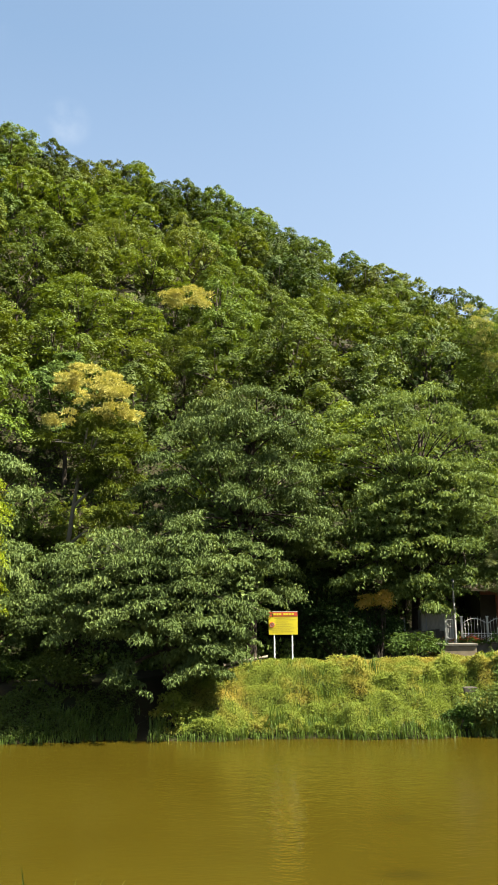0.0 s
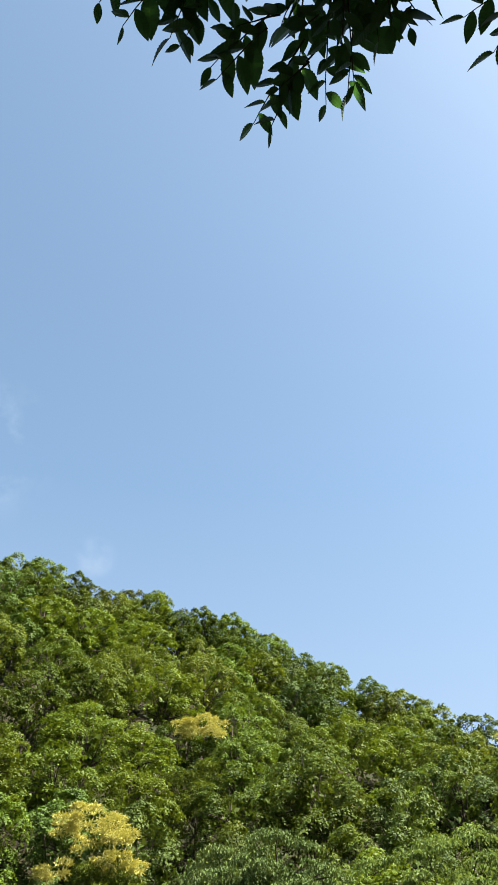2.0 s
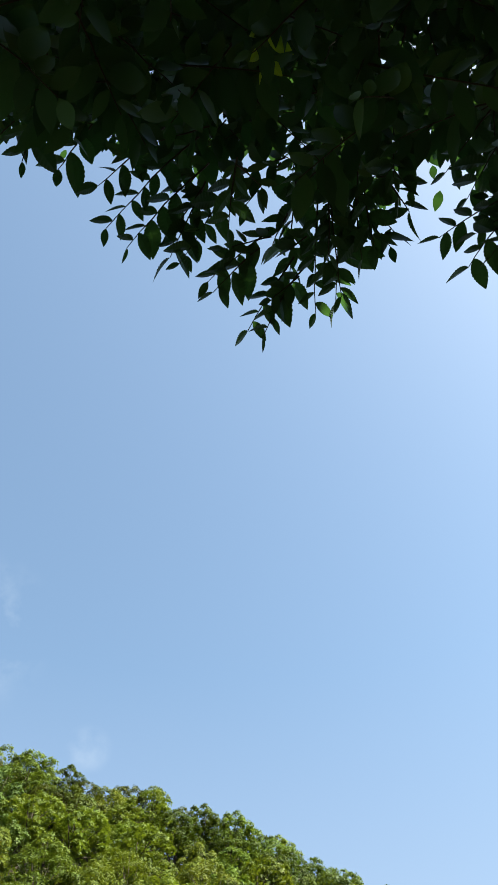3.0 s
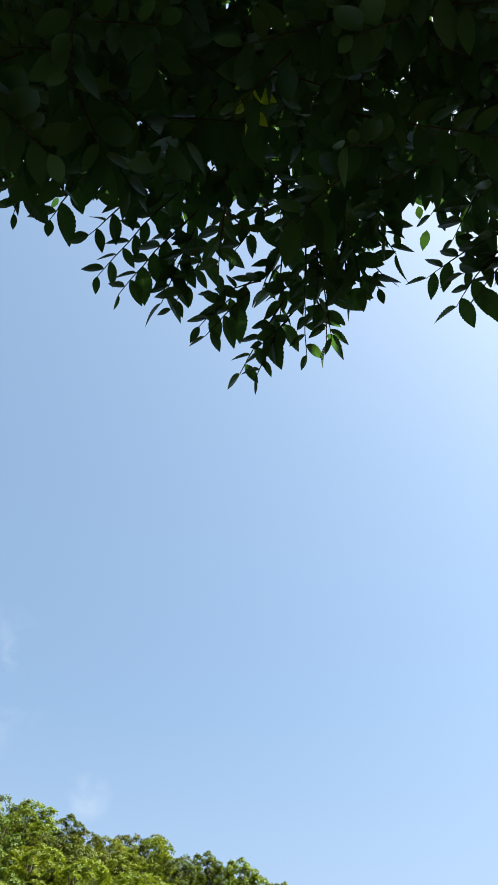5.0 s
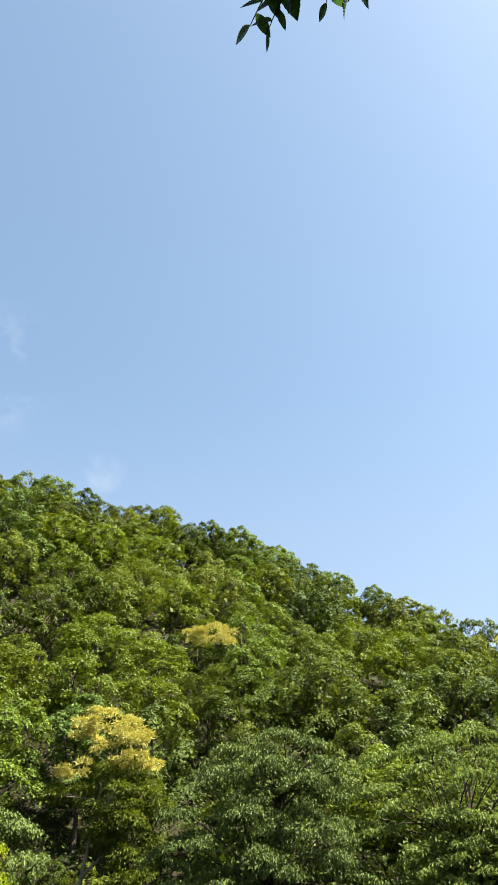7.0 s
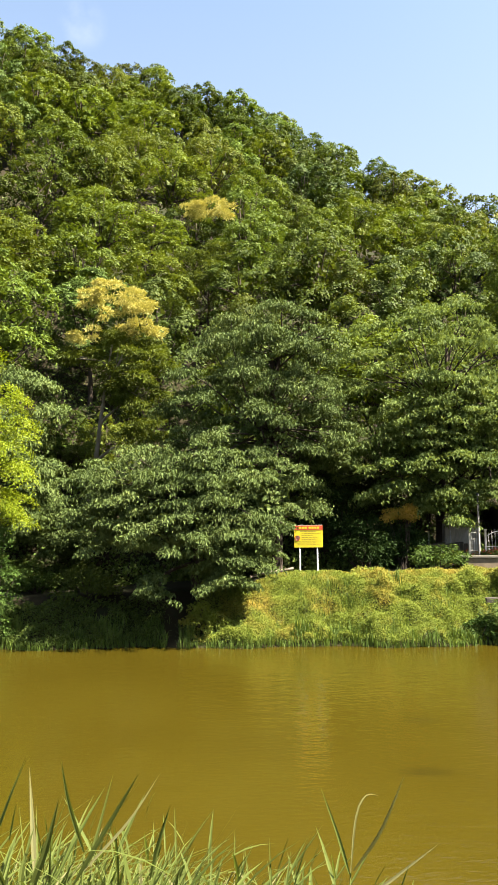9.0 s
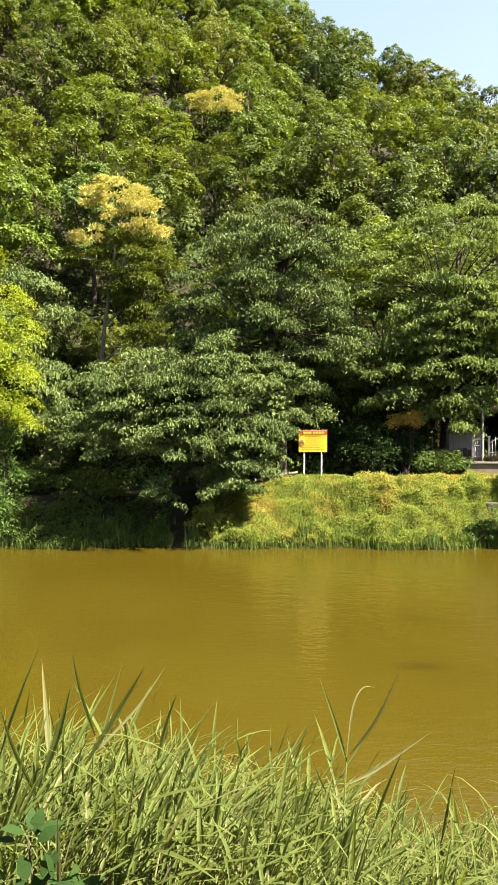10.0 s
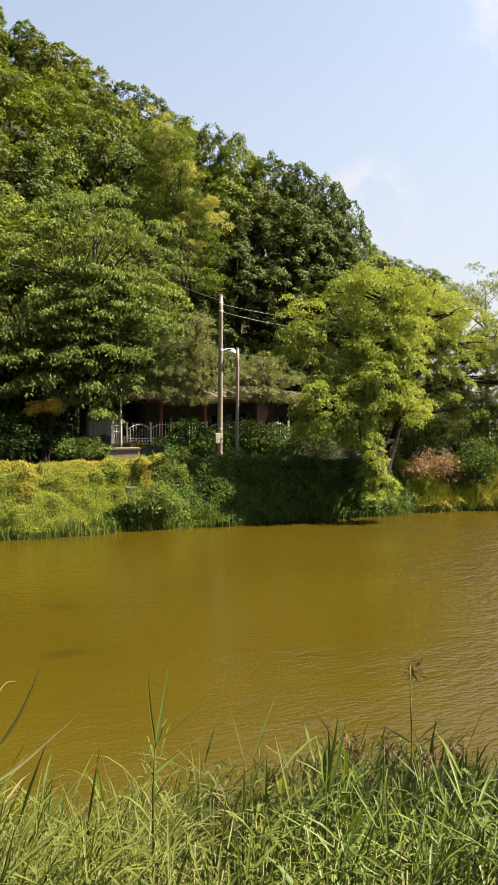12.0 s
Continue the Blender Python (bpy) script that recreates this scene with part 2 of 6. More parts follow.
M_WEED = leaf_mat("bank_weed", (0.138, 0.182, 0.026), (0.208, 0.258, 0.042), (0.286, 0.328, 0.066), 0.32, 0.6, 0.0, (0.345, 0.276, 0.055), 0.6, 0.06, 0.22)
M_VINE = leaf_mat("vine_leaf", (0.046, 0.088, 0.017), (0.088, 0.150, 0.030), (0.155, 0.215, 0.052), 0.24, 0.6, 0.1, None, 0.35, 0.08, 0.34)
M_GRASS = leaf_mat("shore_grass", (0.062, 0.112, 0.018), (0.118, 0.180, 0.032), (0.200, 0.252, 0.058), 0.3, 0.5, 0.0)
M_ASH = leaf_mat("ash_leaf", (0.100, 0.140, 0.040), (0.190, 0.240, 0.075), (0.300, 0.340, 0.130), 0.35, 0.5, 0.0)
M_REED = leaf_mat("reed_leaf", (0.078, 0.104, 0.020), (0.142, 0.172, 0.041), (0.214, 0.238, 0.076), 0.42, 0.6, 0.1, None, 0.9, 0.08, 0.36, (1.15, 1.1, 0.6))
# green reed colour, darkened to stand for tree shade on the right-hand reeds
M_REED_SHADE = leaf_mat("shade_dark_reed", (0.045, 0.078, 0.013), (0.096, 0.146, 0.024), (0.185, 0.225, 0.048), 0.28, 0.45, 0.1, None, 0.9, 0.15)
M_REED_DRY = leaf_mat("dry_reed", (0.160, 0.158, 0.062), (0.250, 0.242, 0.108), (0.34, 0.33, 0.165), 0.45, 0.65, 0.1, shine=0.06)
M_PLUME = leaf_mat("reed_plume", (0.0720, 0.0420, 0.0300), (0.1320, 0.0780, 0.0540), (0.1980, 0.1320, 0.0840), 0.2, 0.7, 0.1)
M_ZELK = leaf_mat("zelkova_leaf", (0.022, 0.062, 0.028), (0.040, 0.104, 0.042), (0.084, 0.172, 0.062), 0.34, 0.5, 0.25, None, 0.35, 0.2, 0.55, (1.2, 1.15, 0.45))
# leaf colour darkened to stand for the shade on some shrubs
M_SHADE_LEAF = leaf_mat("shade_dark_leaf", (0.011, 0.028, 0.007), (0.028, 0.056, 0.013), (0.056, 0.094, 0.023), 0.12, 0.65, 0.1, shine=0.05)
# zelkova leaf with sunlight put into its bright colour
M_SUN_LEAF = leaf_mat("sun_painted_leaf", (0.30, 0.46, 0.03), (0.42, 0.60, 0.05), (0.55, 0.72, 0.09), 0.5, 0.4, 0.1)
M_BARK = surface("bark", [(0.2, (0.028, 0.021, 0.015)), (0.55, (0.06, 0.046, 0.034)), (0.9, (0.11, 0.088, 0.066))], 5, 0.9, 0.8, 30, 0, (1, 1, 0.25))
M_BLACK_BARK = surface("black_bark", [(0.2, (0.014, 0.010, 0.007)), (0.55, (0.03, 0.022, 0.015)), (0.9, (0.06, 0.046, 0.034))], 5, 0.95, 0.9, 30, 0, (1, 1, 0.25))
M_PALE_BARK = surface("pale_bark", [(0.2, (0.14, 0.12, 0.09)), (0.6, (0.26, 0.22, 0.17)), (0.9, (0.36, 0.32, 0.26))], 5, 0.9, 0.7, 30, 0, (1, 1, 0.3))
M_TWIG = surface("twig", [(0.2, (0.028, 0.022, 0.013)), (0.8, (0.07, 0.058, 0.034))], 20, 0.8, 0.4, 90)
M_SOIL = surface("soil", [(0.25, (0.014, 0.011, 0.005)), (0.5, (0.028, 0.022, 0.009)), (0.62, (0.020, 0.026, 0.007)), (0.85, (0.016, 0.025, 0.006))], 0.7, 0.95, 0.7, 9)
M_CONCRETE = surface("concrete", [(0.2, (0.09, 0.082, 0.068)), (0.6, (0.17, 0.155, 0.128)), (0.9, (0.25, 0.23, 0.195))], 2.5, 0.85, 0.35, 40)
M_POLE = surface("pole_concrete", [(0.2, (0.16, 0.145, 0.118)), (0.6, (0.27, 0.243, 0.20)), (0.9, (0.36, 0.325, 0.27))], 1.6, 0.75, 0.2, 50, 0, (1, 1, 0.3))
M_WATER = water_mat()


# ---- mesh helpers ----
def mesh_of(name, v, f, mats, smooth=False, index=None):
    """A mesh from arrays of corners and triangles (or quads)."""
    v, f = np.asarray(v, dtype=np.float32), np.asarray(f, dtype=np.int32)
    me = bpy.data.meshes.new(name)
    k = f.shape[1]
    me.vertices.add(len(v))
    me.vertices.foreach_set("co", v.ravel())
    me.loops.add(f.size)
    me.loops.foreach_set("vertex_index", f.ravel())
    me.polygons.add(len(f))
    me.polygons.foreach_set("loop_start", np.arange(len(f), dtype=np.int32) * k)
    for m in mats if isinstance(mats, (list, tuple)) else [mats]:
        me.materials.append(m)
    if index is not None:
        me.polygons.foreach_set("material_index", np.asarray(index, dtype=np.int32))
    me.polygons.foreach_set("use_smooth", np.full(len(f), smooth))
    me.update(calc_edges=True)
    me.validate()
    return me


def part(name, data, parent=None, label="", at=None):
    ob = new(name, data)
    if parent is not None:
        ob.parent = parent
    if at is not None:
        ob.matrix_basis = at
    if label:
        ob["label"] = label
    return ob


def join(*pieces):
    """Several (corners, faces) as one."""
    vs, fs, n = [], [], 0
    for v, f in pieces:
        vs.append(np.asarray(v, dtype=np.float64))
        fs.append(np.asarray(f) + n)
        n += len(v)
    return np.concatenate(vs), np.concatenate(fs)


def unit(a):
    return a / np.maximum(np.linalg.norm(a, axis=-1, keepdims=True), 1e-9)


def tube(points, radii, sides=6):
    """A tapered limb along points, quads as two triangles, closed at the tip."""
    p = np.asarray(points, dtype=float)
    r = np.broadcast_to(np.asarray(radii, dtype=float), (len(p),))
    t = unit(np.gradient(p, axis=0))
    ref = np.where(np.abs(t[:, 2:3]) > 0.9, np.array([[1.0, 0, 0]]), np.array([[0, 0, 1.0]]))
    a = unit(np.cross(t, ref))
    b = np.cross(t, a)
    ang = np.linspace(0, 2 * np.pi, sides, endpoint=False)
    v = (p[:, None] + r[:, None, None] * (a[:, None] * np.cos(ang)[None, :, None] + b[:, None] * np.sin(ang)[None, :, None])).reshape(-1, 3)
    f = []
    for i in range(len(p) - 1):
        for j in range(sides):
            q = (j + 1) % sides
            f += [(i * sides + j, i * sides + q, (i + 1) * sides + q), (i * sides + j, (i + 1) * sides + q, (i + 1) * sides + j)]
    for end in (0, (len(p) - 1) * sides):
        for j in range(1, sides - 1):
            f.append((end, end + j, end + j + 1))
    return v, np.array(f)


def bend(a, b, rng, wob=0.1, n=6, sag=0.0):
    """A crooked line from a to b."""
    a, b = np.asarray(a, float), np.asarray(b, float)
    s = np.linspace(0, 1, n)[:, None]
    w = np.cumsum(rng.normal(0, 1, (n, 3)), axis=0) / n
    w -= s * w[-1]
    w[0] = 0
    p = a + (b - a) * s + w * wob * np.linalg.norm(b - a)
    p[:, 2] -= sag * np.linalg.norm(b - a) * (s[:, 0] * (1 - s[:, 0])) * 4
    return p


def leaf_cards(pos, way, nor, length, width, droop=0.25, fold=0.18):
    """Leaves: two triangles each along a folded midrib, pointed at both ends and hanging a little at the tip."""
    way = unit(way)
    nor = unit(nor - way * np.sum(nor * way, axis=1, keepdims=True))
    side = np.cross(way, nor)
    length, width = np.asarray(length)[:, None], np.asarray(width)[:, None]
    base = pos
    tip = pos + way * length - nor * length * droop
    mid = pos + way * length * 0.45 + nor * (width * fold)
    a, b = mid + side * width * 0.5, mid - side * width * 0.5
    n = len(pos)
    v = np.stack([base, a, tip, b], 1).reshape(-1, 3)
    k = np.arange(n)[:, None] * 4
    f = np.concatenate([k + np.array([[0, 1, 2]]), k + np.array([[0, 2, 3]])], 1).reshape(-1, 3)
    return v, f


def leaf_ovals(pos, way, nor, length, width):
    """Leaves seen from below: an oval blade of eight corners, pointed at its tip."""
    way = unit(way)
    nor = unit(nor - way * np.sum(nor * way, axis=1, keepdims=True))
    side = np.cross(way, nor)
    length, width = np.asarray(length)[:, None], np.asarray(width)[:, None]
    rows = [pos]
    for u, w in ((0.18, 0.36), (0.42, 0.5), (0.70, 0.36)):
        c = pos + way * length * u - nor * length * 0.16 * u * u
        rows += [c + side * width * w, c - side * width * w]
    rows.append(pos + way * length - nor * length * 0.16)
    v = np.stack(rows, 1).reshape(-1, 3)
    k = np.arange(len(pos))[:, None] * 8
    f = np.concatenate([k + np.array([t]) for t in ((0, 2, 1), (1, 2, 4), (1, 4, 3), (3, 4, 6), (3, 6, 5), (5, 6, 7))], 1).reshape(-1, 3)
    return v, f


def leaf_flecks(pos, way, nor, length, width):
    """Leaves seen from far off: one pointed triangle each."""
    way = unit(way)
    side = unit(np.cross(way, nor))
    length, width = np.asarray(length)[:, None], np.asarray(width)[:, None]
    v = np.stack([pos + side * width * 0.5, pos - side * width * 0.5 + way * length * 0.15, pos + way * length], 1).reshape(-1, 3)
    return v, np.arange(len(pos) * 3).reshape(-1, 3)


def clump_leaves(rng, centre, radius, count, flat, length, width, hang=0.5, axis=None, shape=leaf_cards):
    """Leaves over the tops and flanks of many small sprays."""
    k = np.repeat(np.arange(len(centre)), count)
    n = len(k)
    u = unit(rng.normal(0, 1, (n, 3)))
    low = rng.random(n) < 0.8
    u[:, 2] = np.where(low, np.abs(u[:, 2]), u[:, 2])
    r = radius[k] * (0.45 + 0.58 * rng.random(n) ** 0.6)
    sq = np.array([1, 1, flat])
    pos = centre[k] + u * r[:, None] * sq + rng.normal(0, 0.05, (n, 3)) * radius[k][:, None]
    nor = unit(u / sq * 0.8 + np.array([0, 0, 0.6]) + rng.normal(0, 0.32, (n, 3)))
    mid = np.zeros(3) if axis is None else np.asarray(axis)
    out = centre[k] - mid
    out[:, 2] *= 0.3
    way = unit(out) * 0.45 + u * 0.6 + rng.normal(0, 0.6, (n, 3)) - np.array([0, 0, hang])
    s = 0.65 + 0.7 * rng.random(n)
    return shape(pos, way, nor, length * s, width * s)


def pad_leaves(rng, centre, out, radius, count, length, width, rise=0.75, reach=1.0, dome=0.45, hang=0.12, jitter=0.38, comb=0.15, shape=leaf_flecks):
    """Leaves in rounded pads at the ends of boughs: each pad tilts outwards, is full on top and open below."""
    up = np.array([0, 0, 1.0])
    flatout = unit(out * np.array([1, 1, 0.15]) + 1e-6)
    nrm = unit(flatout * (1 - rise) + up * rise + rng.normal(0, 0.12, out.shape))
    e1 = unit(flatout - nrm * np.sum(flatout * nrm, axis=1, keepdims=True))
    e2 = np.cross(nrm, e1)
    k = np.repeat(np.arange(len(centre)), count)
    n = len(k)
    th, r = rng.uniform(0, 2 * np.pi, n), rng.random(n) ** 0.55
    r = r * (1 + 0.22 * np.sin(3 * th + k * 1.7) + 0.14 * np.sin(5 * th + k * 2.9))
    radial = e1[k] * np.cos(th)[:, None] + e2[k] * np.sin(th)[:, None]
    c, q = (r * np.cos(th) * reach)[:, None], (r * np.sin(th))[:, None]
    pos = centre[k] + radius[k][:, None] * (e1[k] * c + e2[k] * q + nrm[k] * (dome * (0.6 - r ** 2) + rng.normal(0, 0.15, n))[:, None])
    nor = unit(nrm[k] + radial * (r * dome * 1.6)[:, None] + rng.normal(0, jitter, (n, 3)))
    way = radial * comb + np.cross(nor, unit(rng.normal(0, 1, (n, 3)))) - up * hang
    s = 0.65 + 0.7 * rng.random(n)
    return shape(pos, way, nor, length * s, width * s)


def crown_points(rng, n, rx, ry, rz, low=-0.55, inner=0.5):
    """Places for sprays through the outer part of a crown, lumpy rather than round."""
    u = unit(rng.normal(0, 1, (n * 3, 3)))
    u = u[u[:, 2] > low][:n]
    lump = 1 + 0.22 * np.sin(u[:, 0] * 5 + rng.random() * 6) * np.sin(u[:, 1] * 5 + rng.random() * 6) + 0.12 * np.sin(u[:, 2] * 9)
    r = (inner + (1 - inner) * rng.random(len(u)) ** 0.5) * lump
    return u * r[:, None] * np.array([rx, ry, rz])


def shelf_points(rng, n, rx, ry, rz):
    """Places for sprays set in level boughs, one shelf over another with gaps between."""
    m = max(4, n // 5)
    u = unit(rng.normal(0, 1, (m * 12, 3)))
    u = u[u[:, 2] > -0.75]
    pick = [0]
    while len(pick) < m:
        d = np.min(np.linalg.norm((u[:, None] - u[pick][None]) * np.array([1, 1, 1.5]), axis=2), axis=1) + rng.uniform(0, 0.15, len(u))
        pick.append(int(np.argmax(d)))
    size = np.array([rx, ry, rz])
    head = u[pick] * rng.uniform(0.80, 1.06, (m, 1)) * size
    out = unit(u[pick] * np.array([1, 1, 0]) + rng.normal(0, 0.08, (m, 3)) * np.array([1, 1, 0]))
    side = np.stack([-out[:, 1], out[:, 0], 0 * out[:, 0]], 1)
    k = np.repeat(np.arange(m), 6)
    a, b = rng.uniform(-0.9, 0.4, len(k)), rng.normal(0, 0.42, len(k)) * min(1, rx / 2)
    p = head[k] + out[k] * a[:, None] + side[k] * b[:, None]
    p[:, 2] += rng.uniform(-0.55, 0.1, m)[k] * (a + 0.4) + rng.uniform(-0.35, 0.35, m)[k] * b + rng.normal(0, 0.07, len(k))
    inner = unit(rng.normal(0, 1, (n // 6, 3))) * rng.uniform(0.1, 0.6, (n // 6, 1)) * size
    return np.concatenate([p, inner])


def plant(name, label, category, group, base, turn, parts, size=1.0):
    """A tree or shrub: an Empty at its foot, with its parts (name, mesh, label) under it."""
    ob = new(name)
    ob.empty_display_size = 0.5
    ob.matrix_basis = Matrix.Translation(base) @ Matrix.Rotation(turn, 4, "Z") @ Matrix.Scale(size, 4)
    for n_, me, lab in parts:
        part(n_, me, ob, lab)
    return tagged(ob, label, category, group)


# ---- the lie of the land ----
RIDGE_AZ = [-180, -120, -70, -40, -25, -19, -14, -8.6, -3, 1.7, 6.5, 11.3, 15.4, 18.8, 20.4, 23.5, 28, 31, 33.5, 37, 41, 60, 110, 180]
RIDGE_EL = [3, 4, 14, 28, 32.2, 32.4, 31.6, 31.1, 29.5, 28.2, 26.1, 23.9, 22.4, 20.4, 18.0, 17.2, 15.2, 13.2, 10.6, 9.2, 4.8, 4, 3, 3]
RIDGE_R = [220, 200, 160, 125, 115, 114, 113, 112, 110, 107, 103, 98, 94, 90, 88, 86, 82, 78, 76, 74, 76, 110, 200, 220]
FOOT_R = [150, 130, 60, 42, 39, 38.5, 38.5, 38.5, 38.5, 38.5, 39, 41, 46, 52, 54, 56, 57, 58, 58, 60, 60, 80, 150, 150]
EYE_Z = 5.1


def smooth(t):
    t = np.clip(t, 0, 1)
    return t * t * (3 - 2 * t)


def shore_y(x):
    return 30.9 - 0.0016 * np.maximum(x - 6, 0) ** 2 - 0.004 * np.maximum(-x - 3, 0) ** 2 + 0.22 * np.sin(x * 0.9) + 0.12 * np.sin(x * 2.3 + 1)


def land(x, y):
    """Height of the ground; the water stands at 0."""
    x, y = np.asarray(x, float), np.asarray(y, float)
    az, r = np.degrees(np.arctan2(x, y)), np.hypot(x, y)
    d = y - shore_y(x)
    top = np.interp(x, [-30, -12, -6, -1, 1, 12, 22, 40], [1.6, 1.7, 1.85, 2.2, 2.48, 2.5, 2.05, 1.8])
    wide = np.interp(x, [-8, -4, 0, 8, 11, 16, 30], [3.0, 3.0, 4.0, 4.2, 2.6, 2.2, 3.0])
    gully = np.exp(-((x + 3.9 - 0.15 * d) / 0.32) ** 2)
    wide = wide + gully * 1.2
    far = np.where(d < 0, np.maximum(-1.5, d * 0.55), top * smooth(0.12 + 0.88 * d / wide) * np.clip(d * 4, 0, 1))
    foot, crest = np.interp(az, RIDGE_AZ, FOOT_R), np.interp(az, RIDGE_AZ, RIDGE_R)
    high = EYE_Z + crest * np.tan(np.radians(np.interp(az, RIDGE_AZ, RIDGE_EL))) - 9.5
    t = (r - foot) / (crest - foot)
    hill = np.where(t < 1, np.maximum(high - top, 0) * np.clip(t, 0, 1) ** 0.95, np.maximum(high - top, 0) * (1 - 0.25 * np.clip(t - 1, 0, 3)))
    far = far + np.where(y > 33, hill, 0) + 0.25 * smooth((d - 3) / 6) * np.sin(x * 0.35 + 1) * np.cos(y * 0.4)
    near = 3.5 - 3.62 * np.clip((y - 1.0 + 0.25 * np.sin(x * 0.8)) / 7.0, 0, 1) - 1.4 * smooth((y - 8.0) / 3) + 0.04 * np.sin(x * 3.1) * np.sin(y * 2.7)
    near = near + np.where(y < -6, np.maximum(0, (-6 - y)) * 0.02, 0)
    z = np.where(y < 16, near, far)
    return np.maximum(z, np.clip((np.abs(x) - 75) * 0.15, -2, 2.5))


def axis_of(*runs):
    out = []
    for a, b, n in runs:
        out += list(np.linspace(a, b, n, endpoint=False))
    return np.array(out + [runs[-1][1]])


gx = axis_of((-2500, -400, 10), (-400, -120, 12), (-120, -40, 40), (-40, 45, 170), (45, 120, 38), (120, 400, 12), (400, 2500, 10))
gy = axis_of((-2500, -300, 10), (-300, -20, 16), (-20, 0, 20), (0, 12, 40), (12, 29, 12), (29, 40, 55), (40, 120, 60), (120, 400, 20), (400, 2500, 10))
X, Y = np.meshgrid(gx, gy)
i = np.arange((len(gx)) * (len(gy))).reshape(len(gy), len(gx))
ground_me = mesh_of("ground", np.stack([X, Y, land(X, Y)], -1).reshape(-1, 3), np.stack([i[:-1, :-1], i[:-1, 1:], i[1:, 1:], i[1:, :-1]], -1).reshape(-1, 4), M_SOIL, True)
tagged(part("ground", ground_me), "brown earth with leaf litter and moss around a pond", "ground", "", "structure")

wx, wy = np.linspace(-90, 90, 61), np.linspace(5, 33, 15)
X, Y = np.meshgrid(wx, wy)
i = np.arange(len(wx) * len(wy)).reshape(len(wy), len(wx))
water_me = mesh_of("water", np.stack([X, Y, X * 0], -1).reshape(-1, 3), np.stack([i[:-1, :-1], i[:-1, 1:], i[1:, 1:], i[1:, :-1]], -1).reshape(-1, 4), M_WATER, True)
tagged(part("water", water_me), "still turbid ochre-brown pond water with faint ripples", "pond", "", "structure")


# ---- trees ----
def bough_tree(name, label, group, base, lobes, leafmat, seed, leaf=(0.24, 0.10), clump=(0.8, 1.35), count=150, flat=0.55, hang=0.6, trunk=0.22, bark=None, stems=1, lean=(0, 0), bloom=None, dome=False, rise=0.72, reach=1.25, shelves=False, bloom_mat=None):
    """A single tree: crooked trunk, boughs to its lobes, and sprays of leaves over each lobe (centre, radii, sprays)."""
    rng = np.random.default_rng(seed)
    ob = new(name)
    ob.empty_display_size = 0.5
    base = np.array([base[0], base[1], float(land(base[0], base[1])) - 0.1])
    ob.matrix_basis = Matrix.Translation(base)
    bark = bark or M_BARK
    mid = np.mean([np.array(lb[0]) for lb in lobes], axis=0) - base
    top = max(lb[0][2] + 0.4 * lb[1][2] for lb in lobes) - base[2]
    crown_foot = np.array([lean[0], lean[1], 0]) + np.array([mid[0] * 0.7, mid[1] * 0.7, top])
    line = bend((0, 0, 0), crown_foot, rng, 0.05, 10)
    part("trunk", mesh_of("trunk", *tube(line, np.linspace(trunk, trunk * 0.25, 10), 9), bark, True), ob)
    cs, rs, wood, hearts = [], [], [], []
    for c, r, n in lobes:
        c = np.array(c) - base
        p = (shelf_points(rng, n, *r) if shelves else crown_points(rng, n, *r, -0.75, 0.42)) + c
        cs.append(p)
        hearts.append(np.tile(c - np.array([0, 0, 0.5 * r[2]]), (len(p), 1)))
        rs.append(rng.uniform(clump[0], clump[1], len(p)) * min(1.0, 0.45 + min(r) / 3.2))
        k = int(np.clip(np.argmin(np.abs(line[:, 2] - (c[2] - 0.6 * r[2]))), 2, 8))
        limb = bend(line[k], c, rng, 0.10, 7, -0.05)
        wood.append(tube(limb, np.linspace(trunk * 0.5, trunk * 0.16, 7), 6))
        for q in p[rng.permutation(len(p))[: max(4, n // 5)]]:
            j = rng.integers(2, 7)
            wood.append(tube(bend(limb[j], q, rng, 0.12, 5, -0.04), np.linspace(trunk * 0.2, 0.015, 5), 4))
    part("branching", mesh_of("branching", *join(*wood), bark, True), ob)
    cs, rs = np.concatenate(cs), np.concatenate(rs)
    if dome:
        v, f = pad_leaves(rng, cs, cs - np.concatenate(hearts), rs * (0.85 if shelves else 1.12), int(count * (0.62 if shelves else 1)), leaf[0], leaf[1], rise, reach, flat * (0.55 if shelves else 0.8), hang * 0.6, 0.34, 0.3, leaf_cards)
    else:
        v, f = clump_leaves(rng, cs, rs, count, flat, leaf[0], leaf[1], hang, mid)
    if shelves:     # the shaded inside of the crown
        q = np.concatenate([unit(rng.normal(0, 1, (2 * n, 3))) * rng.uniform(0.1, 0.72, (2 * n, 1)) * np.array(r) + np.array(c) - base for c, r, n in lobes])
        k = len(q)
        v, f = join((v, f), leaf_cards(q, rng.normal(0, 1, q.shape), rng.normal(0, 1, q.shape), rng.uniform(0.22, 0.38, k), rng.uniform(0.15, 0.25, k)))
    part("crown", mesh_of("crown", v, f, leafmat), ob)
    if bloom:
        for bc, br, bn in bloom:
            p = crown_points(rng, int(bn * 1.3), *br, -0.5, 0.55) + np.array(bc) - base
            v, f = clump_leaves(rng, p, rng.uniform(0.28, 0.46, len(p)), 120, 0.6, 0.20, 0.042, -0.1, np.array(bc) - base)
            part("blossom", mesh_of("blossom", v, f, bloom_mat or M_BLOOM), ob, "creamy yellow catkin blossom")
    return tagged(ob, label, "tree", group)


